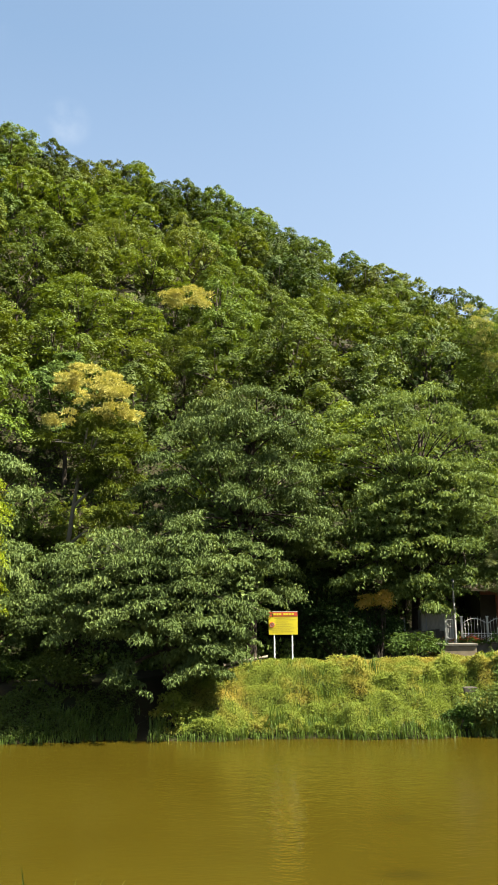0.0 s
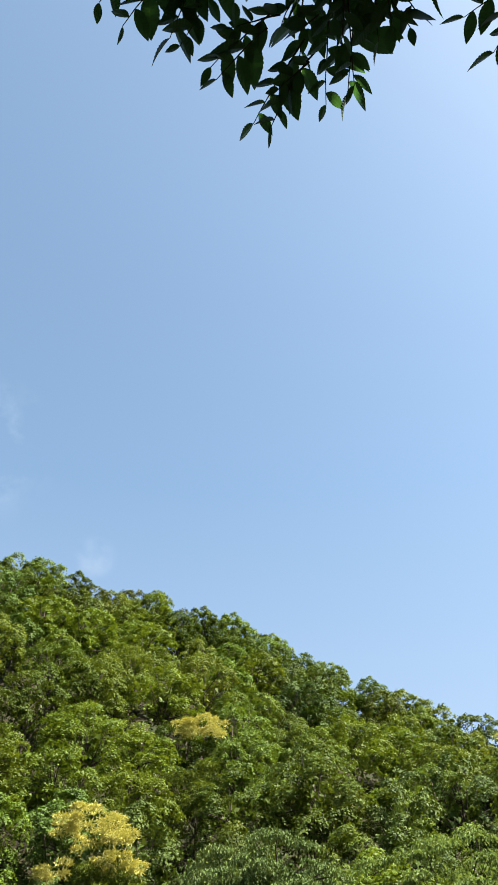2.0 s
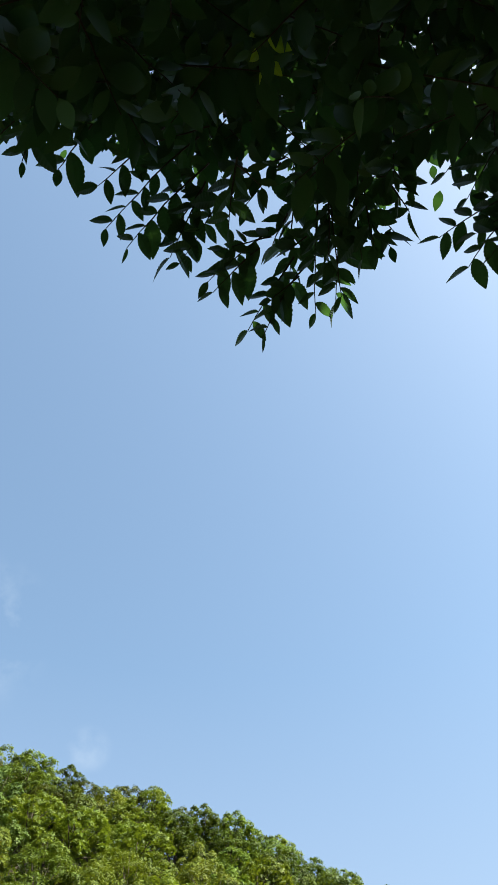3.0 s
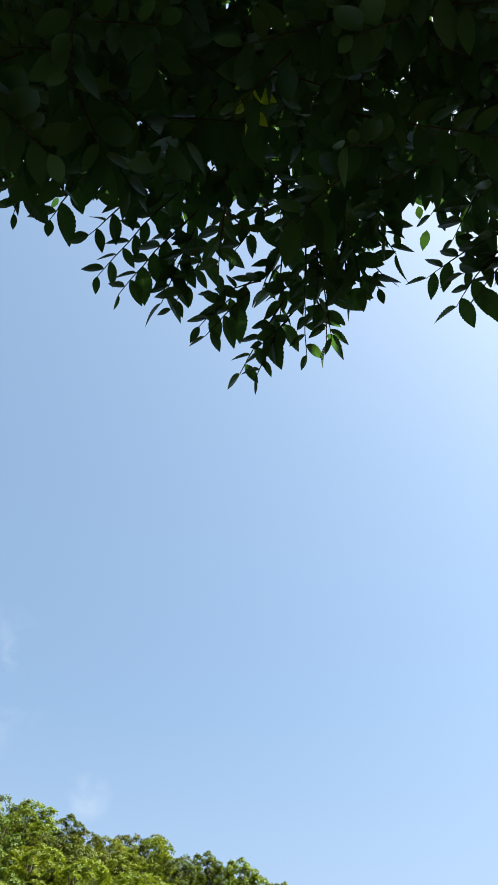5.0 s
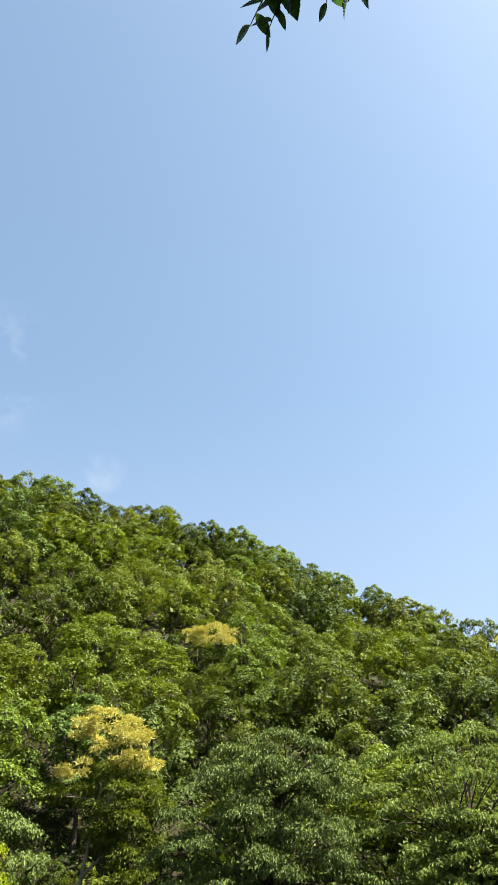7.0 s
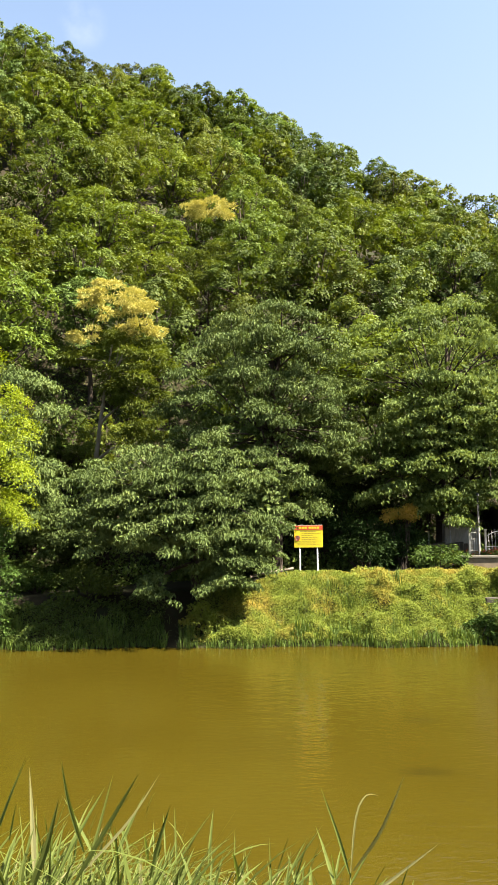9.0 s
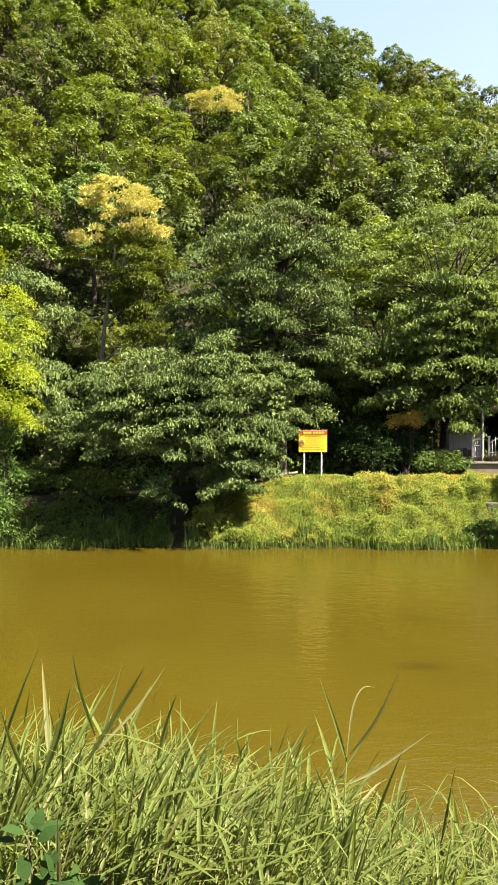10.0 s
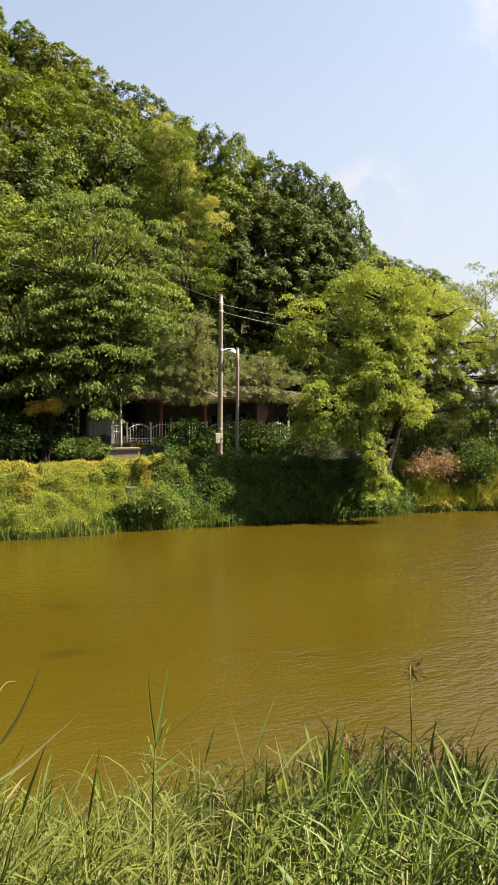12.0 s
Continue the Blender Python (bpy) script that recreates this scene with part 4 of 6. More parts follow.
def weeds(name, label, leafmat, seed, n, x0, x1, d0, d1, tall, leaf):
    """A mat of low weeds: leaves over uneven tussocks."""
    rng = np.random.default_rng(seed)
    p = scatter_far(rng, n, x0, x1, d0, d1)
    lump = np.clip(np.array([noise.noise(Vector((q[0] * 1.6, q[1] * 1.6, seed))) + 0.7 * noise.noise(Vector((q[0] * 0.6, q[1] * 0.6, seed + 5))) for q in p]) * 0.9 + 0.5, 0.05, 1.3)
    gap = np.array([noise.noise(Vector((q[0] * 0.5 + 9, q[1] * 0.5, seed))) for q in p])
    fade = np.minimum(p[:, 0] - x0, x1 - p[:, 0]) / 1.6
    keep = (gap > -0.52) & (rng.random(len(p)) < 0.15 + fade)
    p, lump = p[keep], lump[keep]
    d = p[:, 1] - shore_y(p[:, 0])
    p[:, 2] += tall * (1 - 0.6 * smooth((d - 2.0) / 1.8)) * lump * (0.25 + 0.75 * rng.random(len(p)) ** 0.7)
    nor = rng.normal(0, 0.27, p.shape) + np.array([0, -0.35, 0.8])
    way = rng.normal(0, 1, p.shape) + np.array([0, -0.5, -0.1])
    s = rng.uniform(0.6, 1.4, len(p))
    return tagged(part(name, mesh_of(name, *leaf_flecks(p, way, nor, leaf[0] * s, leaf[1] * s), leafmat)), label, "weeds", "", "stuff")


weeds("bank_weeds", "sunlit yellow-green weeds covering the far bank", M_WEED, 31, 210000, -3.2, 11.5, 0.1, 4.4, 0.52, (0.066, 0.036))
# vine green instead of weed yellow puts the bank's shade into the colour
weeds("slope_weeds", "dense weeds below the fence, coloured darker green to stand for shade", M_VINE, 32, 80000, 10.0, 22.8, 0.0, 3.4, 0.6, (0.095, 0.055))
weeds("sunny_weeds", "sunlit yellow-green grass and weeds beyond the willow", M_WEED, 35, 52000, 22.4, 34.0, 0.0, 2.6, 0.7, (0.10, 0.05))
# oak leaf colour darkens these weeds in place of tree shade
weeds("woodland_weeds", "weeds on the bank under trees, coloured darker to stand for shade", M_OAK, 33, 26000, -18.0, -4.4, 0.1, 2.0, 0.5, (0.11, 0.06))
weeds("tall_weeds", "tall yellow-green weeds standing along the bank's top", M_WEED, 36, 26000, 3.4, 12.0, 2.2, 4.2, 0.95, (0.085, 0.045))
weeds("rank_weeds", "tall green weeds standing along the bank's top", M_VINE, 37, 24000, 9.5, 22.0, 2.2, 4.2, 0.95, (0.095, 0.05))
weeds("verge_weeds", "yellow-green weeds along the terrace edge by the poles", M_WEED, 34, 26000, 11.0, 30.0, 2.6, 5.0, 0.55, (0.10, 0.06))

rng = np.random.default_rng(41)
p = np.concatenate([scatter_far(rng, 3600, -3.75, 12, -0.15, 0.7), scatter_far(rng, 5200, -16, -4.2, -0.1, 1.1), scatter_far(rng, 5200, 12, 34, -0.1, 1.0), scatter_far(rng, 3000, -2, 11, 0.5, 3.2)])
tuft = np.array([noise.noise(Vector((q[0] * 1.1, q[1] * 1.1, 4.4))) + 0.6 * noise.noise(Vector((q[0] * 3.1, q[1] * 3.1, 8.4))) for q in p])
edge = p[:, 1] - shore_y(p[:, 0]) < 0.35
p, tuft = p[(tuft > -0.12) | edge], tuft[(tuft > -0.12) | edge]
p[:, 2] = np.maximum(p[:, 2], -0.05)
v, f = blades(p, rng.normal(0, 1, p.shape) * np.array([1, 1, 0]), rng.uniform(0.3, 0.7, len(p)) * (0.6 + 1.1 * np.clip(tuft, 0, 0.7)), rng.uniform(0.015, 0.04, len(p)), rng.uniform(0.1, 0.9, len(p)))
tagged(part("shore_grass", mesh_of("shore_grass", v, f, M_GRASS)), "fringe of green grass along the far waterline", "grass", "", "stuff")

p = scatter_far(rng, 16000, 22.6, 34.0, 0.1, 2.6)
tuft = np.array([noise.noise(Vector((q[0] * 0.9, q[1] * 0.9, 14.4))) for q in p])
p, tuft = p[tuft > -0.2], tuft[tuft > -0.2]
v, f = blades(p, rng.normal(0, 1, p.shape) * np.array([1, 1, 0]) + np.array([0.2, -0.5, 0]), rng.uniform(0.4, 0.8, len(p)) * (0.7 + np.clip(tuft, 0, 0.6)), rng.uniform(0.02, 0.045, len(p)), rng.uniform(0.3, 1.0, len(p)))
tagged(part("sunny_grass", mesh_of("sunny_grass", v, f, M_WEED)), "tufts of sunlit yellow-green grass beyond the willow", "grass", "", "stuff")

rng = np.random.default_rng(43)
az = np.radians(rng.uniform(-26, 40, 90000))
foot = np.interp(np.degrees(az), RIDGE_AZ, FOOT_R)
rr = foot - 1.0 + 40 * rng.random(len(az)) ** 1.5
p = np.stack([rr * np.sin(az), rr * np.cos(az), np.zeros(len(az))], 1)
p[:, 2] = land(p[:, 0], p[:, 1]) + rng.random(len(az)) ** 1.5 * 0.9
nor = rng.normal(0, 0.5, p.shape) + np.array([0, -0.5, 0.7])
s = rng.uniform(0.6, 1.4, len(p))
tagged(part("undergrowth", mesh_of("undergrowth", *leaf_flecks(p, rng.normal(0, 1, p.shape), nor, 0.20 * s, 0.14 * s), M_OAK)), "leafy dark undergrowth on the woodland floor", "undergrowth", "", "stuff")

SHRUBS = [   # label, x, y, radii, material
    # deep shade under the elm is put into these shrubs' leaf colour
    ("shrub under the elm boughs, coloured dark to stand for shade", 4.4, 37.4, 1.5, 1.2, 1.5, M_SHADE_LEAF),
    ("shrub under the elm boughs, coloured dark to stand for shade", 6.2, 37.9, 1.4, 0.5, 1.2, M_SHADE_LEAF),
    ("shrub under the elm boughs, coloured dark to stand for shade", 2.8, 39.0, 1.8, 1.2, 2.2, M_SHADE_LEAF),
    ("low green bush in front of the shed", 7.6, 36.4, 1.1, 0.8, 0.7, M_VINE),
    ("flowering yellow-green bush beside the shed", 8.4, 37.3, 0.8, 0.4, 0.4, M_WEED),
    ("sunlit broad-leaved bush hanging down to the water", 9.6, 31.4, 1.1, 0.7, 0.85, M_ELM_LIGHT),
    ("broad-leaved bush hanging down to the water", 8.2, 31.5, 0.6, 0.5, 0.5, M_VINE),
    ("small yellow-green bush at the water's edge", -2.9, 31.7, 0.7, 0.6, 0.6, M_WEED),
    ("leafy vine-covered bush along the fence", 12.9, 36.8, 1.2, 0.5, 1.1, M_VINE),
    ("leafy vine-covered bush along the fence", 14.5, 36.9, 1.2, 0.5, 1.0, M_VINE),
    ("leafy vine-covered bush along the fence", 16.0, 36.8, 1.3, 0.5, 1.15, M_VINE),
    ("leafy vine-covered bush along the fence", 17.5, 36.7, 1.3, 0.6, 1.2, M_VINE),
    ("leafy vine-covered bush along the fence", 19.4, 36.0, 1.5, 0.7, 1.2, M_VINE),
    ("sunlit green bush at the water's edge by a maple", -11.3, 31.4, 0.9, 0.7, 1.0, M_VINE),
    ("tall sunlit bush on the bank", -11.6, 32.4, 1.0, 0.8, 2.0, M_VINE),
    # four dark bushes added over lit ground to stand for the hollow's shade
    ("dark bush added to stand for the shade in the wood", -10.6, 35.0, 1.0, 0.7, 0.7, M_OAK),
    ("dark bush added to stand for the shade in the wood", -9.2, 36.6, 1.1, 0.8, 0.8, M_OAK),
    ("dark bush added to stand for the shade in the wood", -11.8, 36.4, 1.1, 0.8, 0.9, M_OAK),
    ("dark bush added to stand for the shade in the wood", -8.4, 34.8, 0.8, 0.6, 0.5, M_OAK),
    # oak leaf colour darkens this bush in place of the elm's shade
    ("bush on the bank, coloured darker to stand for elm shade", -7.8, 33.2, 1.2, 0.8, 0.8, M_OAK),
    ("rust-brown withered bush behind the willow trunk", 24.4, 32.0, 1.6, 0.8, 0.75, M_RUST),
    ("green bush on the bank beyond the willow", 26.6, 31.4, 1.6, 1.0, 1.2, M_VINE),
    ("green bush on the bank beyond the willow", 29.4, 33.0, 2.2, 1.4, 2.0, M_VINE),
    ("green bush on the bank beyond the willow", 26.0, 36.5, 2.6, 1.6, 2.6, M_OAK),
    ("green bush on the bank beyond the willow", 31.5, 39.0, 3.0, 1.8, 3.0, M_OAK),
    ("sunlit grassy bush on the bank", 28.2, 29.9, 1.3, 0.7, 0.7, M_WEED),
]
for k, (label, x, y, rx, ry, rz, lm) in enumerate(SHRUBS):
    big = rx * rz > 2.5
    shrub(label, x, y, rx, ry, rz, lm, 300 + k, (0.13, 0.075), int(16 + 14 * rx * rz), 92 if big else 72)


shrub("tall straggling bush with orange-tinged tops under the elm", 6.1, 37.4, 0.66, 0.4, 0.32, M_ORANGE, 399, (0.12, 0.07), 26, 80, 8.0)


# ---- built things across the water ----
def box(w, d, h, bevel=0.0):
    """A block on its foot, with a chamfer."""
    bm = bmesh.new()
    bmesh.ops.create_cube(bm, size=1.0)
    for q in bm.verts:
        q.co = Vector((q.co.x * w, q.co.y * d, (q.co.z + 0.5) * h))
    if bevel:
        bmesh.ops.bevel(bm, geom=list(bm.edges), offset=bevel, segments=2, affect="EDGES", profile=0.6)
    return bm


def solid(name, bm, material, parent, label="", at=None, smooth=False):
    me = bpy.data.meshes.new(name)
    bm.to_mesh(me)
    bm.free()
    me.materials.append(material)
    if smooth:
        me.polygons.foreach_set("use_smooth", [True] * len(me.polygons))
    return part(name, me, parent, label, at)


def rod(name, points, radius, material, parent, sides=8, label=""):
    return part(name, mesh_of(name, *tube(points, radius, sides), material, True), parent, label)


def empty(name, x, y, z, turn=0):
    ob = new(name)
    ob.empty_display_size = 0.3
    ob.matrix_basis = pose(x, y, z, 0, 0, turn)
    return ob


P_YELLOW = surface("sign_yellow", [(0.2, (0.70, 0.56, 0.015)), (0.8, (0.82, 0.68, 0.022))], 2, 0.45, 0.05, 60)
P_RED = surface("sign_red", [(0.2, (0.52, 0.065, 0.022)), (0.8, (0.68, 0.10, 0.035))], 2, 0.45, 0.05, 60)
P_WHITE = surface("white_paint", [(0.2, (0.40, 0.38, 0.33)), (0.8, (0.72, 0.70, 0.64))], 3, 0.5, 0.1, 50)
P_INK = surface("sign_ink", [(0.2, (0.20, 0.15, 0.03)), (0.8, (0.30, 0.23, 0.05))], 4, 0.6, 0.05, 60)
P_STEEL = surface("galvanised_steel", [(0.2, (0.42, 0.43, 0.44)), (0.8, (0.60, 0.61, 0.62))], 6, 0.4, 0.1, 60, 0.7)
P_BLACK = surface("black_metal", [(0.2, (0.015, 0.015, 0.016)), (0.8, (0.035, 0.034, 0.033))], 6, 0.55, 0.1, 60)
P_CABLE = surface("cable", [(0.2, (0.05, 0.05, 0.05)), (0.8, (0.11, 0.11, 0.11))], 8, 0.6, 0.1, 60)
P_ROOF = surface("roof_sheet", [(0.2, (0.060, 0.045, 0.030)), (0.6, (0.100, 0.076, 0.052)), (0.9, (0.145, 0.115, 0.082))], 1.6, 0.95, 0.4, 22)
P_REDTRIM = surface("red_trim", [(0.2, (0.22, 0.045, 0.02)), (0.8, (0.32, 0.08, 0.035))], 3, 0.6, 0.2, 40)
# plaster tone set low to stand for tree shade on the house
P_WALL = surface("shade_toned_plaster", [(0.2, (0.060, 0.050, 0.042)), (0.8, (0.110, 0.095, 0.082))], 1.5, 0.85, 0.3, 30)
P_BRICK = surface("brick", [(0.2, (0.22, 0.10, 0.065)), (0.6, (0.33, 0.17, 0.11)), (0.9, (0.42, 0.26, 0.18))], 4, 0.85, 0.4, 40)
P_PANEL = surface("weathered_panel", [(0.2, (0.30, 0.27, 0.22)), (0.6, (0.52, 0.48, 0.41)), (0.9, (0.72, 0.68, 0.60))], 4.0, 0.75, 0.25, 30, 0, (3, 3, 0.6))
P_BOARD = surface("old_boards", [(0.2, (0.055, 0.047, 0.038)), (0.6, (0.10, 0.088, 0.072)), (0.9, (0.15, 0.135, 0.115))], 2.2, 0.85, 0.3, 30, 0, (3, 3, 0.6))
P_STONE = surface("tan_stone", [(0.2, (0.17, 0.13, 0.085)), (0.6, (0.28, 0.22, 0.15)), (0.9, (0.39, 0.32, 0.23))], 2.5, 0.85, 0.35, 40)
P_DARKGLASS = surface("dark_window", [(0.2, (0.012, 0.014, 0.014)), (0.8, (0.03, 0.033, 0.032))], 2, 0.12, 0.02, 40)
P_LAMP = surface("lamp_white", [(0.2, (0.74, 0.74, 0.72)), (0.8, (0.82, 0.82, 0.80))], 6, 0.3, 0.05, 40)

# warning board
sx, sy = 1.585, 35.0
sz = float(land(sx, sy))
board = empty("warning_sign", sx, sy, sz)
foot, top = 3.65 - sz, 4.62 - sz
solid("panel", box(1.27, 0.03, top - foot, 0.006), P_YELLOW, board, "yellow sign panel", pose(0, 0, foot))
solid("header", box(1.27, 0.006, 0.19, 0.001), P_RED, board, "red header band", pose(0, -0.020, top - 0.195))
solid("top_trim", box(1.29, 0.04, 0.02, 0.004), P_WHITE, board, "", pose(0, 0, top))
rng = np.random.default_rng(7)
x = -0.42
for w in (0.11, 0.09, 0.10, None, 0.10, 0.10, 0.10, 0.09):
    if w:
        solid("heading_bar", box(w, 0.004, 0.09), P_YELLOW, board, "", pose(x + w / 2, -0.0255, top - 0.145))
        x += w + 0.025
    else:
        x += 0.06
for k, (z, x0, x1) in enumerate([(0.70, -0.36, 0.36), (0.62, -0.28, 0.56), (0.53, -0.30, 0.20), (0.44, -0.30, 0.42), (0.35, -0.30, 0.34), (0.27, -0.42, 0.54), (0.19, -0.50, 0.30), (0.11, -0.50, 0.50)]):
    x = x0
    while x < x1:
        w = min(float(rng.uniform(0.05, 0.16)), x1 - x)
        solid("text_bar", box(w, 0.003, 0.02), P_INK, board, "", pose(x + w / 2, -0.0175, foot + z))
        x += w + 0.03
ring_pts = [(math.cos(a) * 0.105 - 0.485, -0.022, foot + 0.42 + math.sin(a) * 0.105) for a in np.linspace(0, 2 * math.pi, 25)]
solid("emblem_disc", box(0.17, 0.004, 0.17, 0.0015), P_WHITE, board, "", pose(-0.485, -0.0178, foot + 0.335))
rod("emblem_ring", ring_pts, 0.016, P_RED, board, 6)
rod("emblem_bar", [(-0.555, -0.024, foot + 0.49), (-0.415, -0.024, foot + 0.35)], 0.012, P_RED, board, 6)
for px in (-0.39, 0.39):
    rod("post", [(px, 0.03, -0.25), (px, 0.03, top - 0.05)], 0.03, P_STEEL, board, 10)
tagged(board, "yellow warning board with a red header on two steel posts", "sign")


# utility poles, street lamp and lines
def utility_pole(label, x, y, height, r0, r1, lean=(0, 0)):
    z = float(land(x, y))
    ob = empty("utility_pole", x, y, z)
    n = 10
    s = np.linspace(0, 1, n)
    pts = np.stack([lean[0] * s, lean[1] * s, -0.3 + (height + 0.3) * s], 1)
    rod("shaft", pts, np.linspace(r0, r1, n), M_POLE, ob, 14)
    rod("cap", [(lean[0], lean[1], height), (lean[0], lean[1], height + 0.04)], [r1 + 0.012, r1 * 0.7], M_CONCRETE, ob, 14)
    return tagged(ob, label, "utility pole", "utility poles")


za, zb = float(land(14.1, 35.4)), float(land(14.35, 33.8))
pole_a = utility_pole("tall grey concrete utility pole carrying a lamp and cables", 14.1, 35.4, 10.47 - za, 0.138, 0.098, (0.10, 0))
for h in (0.35, 0.75, 2.62):
    rod("band", [(0.09, 0, 10.47 - za - h - 0.03), (0.09, 0, 10.47 - za - h + 0.03)], 0.118, P_STEEL, pole_a, 14)
for h in (0.45, 0.82):
    rod("insulator", [(0.2, -0.05, 10.47 - za - h), (0.27, -0.05, 10.47 - za - h)], [0.025, 0.035], M_CONCRETE, pole_a, 10)
solid("meter_box", box(0.22, 0.16, 0.5, 0.02), P_PANEL, pole_a, "grey meter box", pose(-0.2, -0.2, 0.9))
for h in (1.5, 1.62):
    rod("strap", [(0.02, 0, h - 0.015), (0.02, 0, h + 0.015)], 0.142, P_BLACK, pole_a, 14)
solid("notice", box(0.2, 0.012, 0.24, 0.003), P_PANEL, pole_a, "faded paper notice", pose(0.02, -0.14, 1.15))
utility_pole("short slim grey concrete pole beside a taller one", 14.35, 33.8, 7.8 - zb, 0.092, 0.075, (0.03, 0))
lamp = empty("street_lamp", 14.19, 35.4, 10.47 - 2.62)
rod("arm", [(0.1, -0.05, 0), (0.35, -0.12, 0.06), (0.6, -0.18, 0.05)], 0.022, P_STEEL, lamp, 8)
bm = bmesh.new()
bmesh.ops.create_uvsphere(bm, u_segments=14, v_segments=10, radius=0.15)
for q in bm.verts:
    q.co = Vector((q.co.x * 1.15, q.co.y, q.co.z * (0.8 if q.co.z > 0 else 1.1)))
solid("lamp_head", bm, P_LAMP, lamp, "white lamp globe", pose(0.55, -0.18, -0.12), True)
rod("collar", [(0.55, -0.18, 0.0), (0.55, -0.18, 0.06)], [0.1, 0.05], P_STEEL, lamp, 10)
tagged(lamp, "white globe street lamp on a steel arm fixed to a pole", "street lamp")


def cable(a, b, sag, r=0.014, name="cable"):
    s = np.linspace(0, 1, 16)[:, None]
    p = np.array(a) + (np.array(b) - np.array(a)) * s
    p[:, 2] -= sag * 4 * (s * (1 - s))[:, 0]
    ob = part(name, mesh_of(name, *tube(p, r, 5), P_CABLE, True))
    return tagged(ob, "thin grey overhead cable strung from a utility pole", "cable", "overhead cables")


for a, b, sag in [((14.3, 35.35, 10.02), (30, 40, 10.4), 0.5), ((14.3, 35.35, 9.65), (30, 40, 9.9), 0.6), ((14.3, 35.35, 7.9), (20, 42, 8.0), 0.15), ((14.2, 35.3, 9.5), (17.8, 43.0, 6.2), 0.1),
                  ((14.3, 35.3, 7.85), (14.4, 33.8, 7.6), 0.08), ((14.5, 35.3, 7.7), (18.4, 43.0, 5.9), 0.12), ((14.25, 35.3, 10.2), (14.9, 45.0, 12.6), 0.1)]:
    cable(a, b, sag)


# house behind the pines
HZ = float(land(17, 44))
house = empty("house", 18.5, 44.5, HZ)
L, D, H = 11.0, 6.0, 3.2


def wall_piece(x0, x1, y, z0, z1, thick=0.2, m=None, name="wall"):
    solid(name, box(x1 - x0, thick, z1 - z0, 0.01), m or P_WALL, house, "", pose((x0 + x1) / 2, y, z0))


openings = [(-4.6, -3.2, 0.8, 2.1), (-2.4, -0.9, 0.0, 2.2), (-0.4, 1.9, 0.0, 2.35), (3.2, 4.8, 0.7, 2.1)]
x = -L / 2
for x0, x1, z0, z1 in openings:
    wall_piece(x, x0, 0, 0, H)
    wall_piece(x0, x1, 0, z1, H)
    if z0 > 0:
        wall_piece(x0, x1, 0, 0, z0)
    x = x1
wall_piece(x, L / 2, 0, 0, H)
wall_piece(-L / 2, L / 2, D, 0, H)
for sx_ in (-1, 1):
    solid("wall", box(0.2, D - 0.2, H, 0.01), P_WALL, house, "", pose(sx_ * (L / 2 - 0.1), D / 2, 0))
for x0, x1, z0, z1 in (openings[0], openings[3]):
    w = solid("window", box(x1 - x0, 0.05, z1 - z0), P_DARKGLASS, house, "dark window pane", pose((x0 + x1) / 2, 0.05, z0))
    for fx in (x0 + 0.03, (x0 + x1) / 2, x1 - 0.03):
        solid("window_frame", box(0.05, 0.08, z1 - z0), P_WHITE, house, "", pose(fx, -0.01, z0))
# dark sheets set into the openings stand for the unlit interior
for x0, x1, z0, z1 in openings[1:3]:
    solid("dark_backing", box(x1 - x0, 0.06, z1 - z0 - 0.02), P_DARKGLASS, house, "dark sheet in the doorway standing for the unlit room", pose((x0 + x1) / 2, 0.5, z0))
solid("beam", box(L + 0.6, 0.25, 0.24, 0.02), P_REDTRIM, house, "red-painted eaves beam", pose(0, -1.3, H - 0.2))
for px in (-4.9, -2.2, 4.8):
    solid("column", box(0.16, 0.16, H - 0.2, 0.01), P_REDTRIM, house, "red-painted post", pose(px, -1.3, 0))
pier = solid("brick_pier", box(0.78, 0.5, H - 0.2), M_CONCRETE, house, "brick pier with grey joints", pose(1.45, -1.25, 0))
roof_v = [(-L / 2 - 1.0, -2.0, H), (L / 2 + 1.0, -2.0, H), (L / 2 + 1.0, D + 1.0, H), (-L / 2 - 1.0, D + 1.0, H), (-L / 2 + 3.0, D / 2 - 0.5, H + 0.75), (L / 2 - 3.0, D / 2 - 0.5, H + 0.75)]
roof_v += [(a, b, c + 0.14) for a, b, c in roof_v]
roof_f = [(6, 7, 11), (6, 11, 10), (7, 8, 11), (8, 9, 10), (8, 10, 11), (9, 6, 10), (0, 5, 1), (0, 4, 5), (1, 5, 2), (2, 4, 3), (2, 5, 4), (3, 4, 0), (0, 1, 7), (0, 7, 6), (1, 2, 8), (1, 8, 7), (2, 3, 9), (2, 9, 8), (3, 0, 6), (3, 6, 9)]
roof = part("roof", mesh_of("roof", roof_v, roof_f, P_ROOF), house, "low brown hipped roof")
for k in range(24):      # standing seams on the slope towards the pond
    x = -L / 2 - 0.6 + k * (L + 1.2) / 23
    t = min(1.0, (x + L / 2 + 1.0) / 4.0, (L / 2 + 1.0 - x) / 4.0)
    rod("seam", [(x, -2.0, H + 0.16), (x, -2.0 + t * (D / 2 + 1.5), H + 0.16 + t * 0.75)], 0.025, P_ROOF, roof, 5)
tagged(house, "low house with brown hipped roof half hidden by pines", "house")
brick_me = bpy.data.meshes.new("brick")
bm = box(0.185, 0.03, 0.058, 0.005)
bm.to_mesh(brick_me)
bm.free()
brick_me.materials.append(P_BRICK)


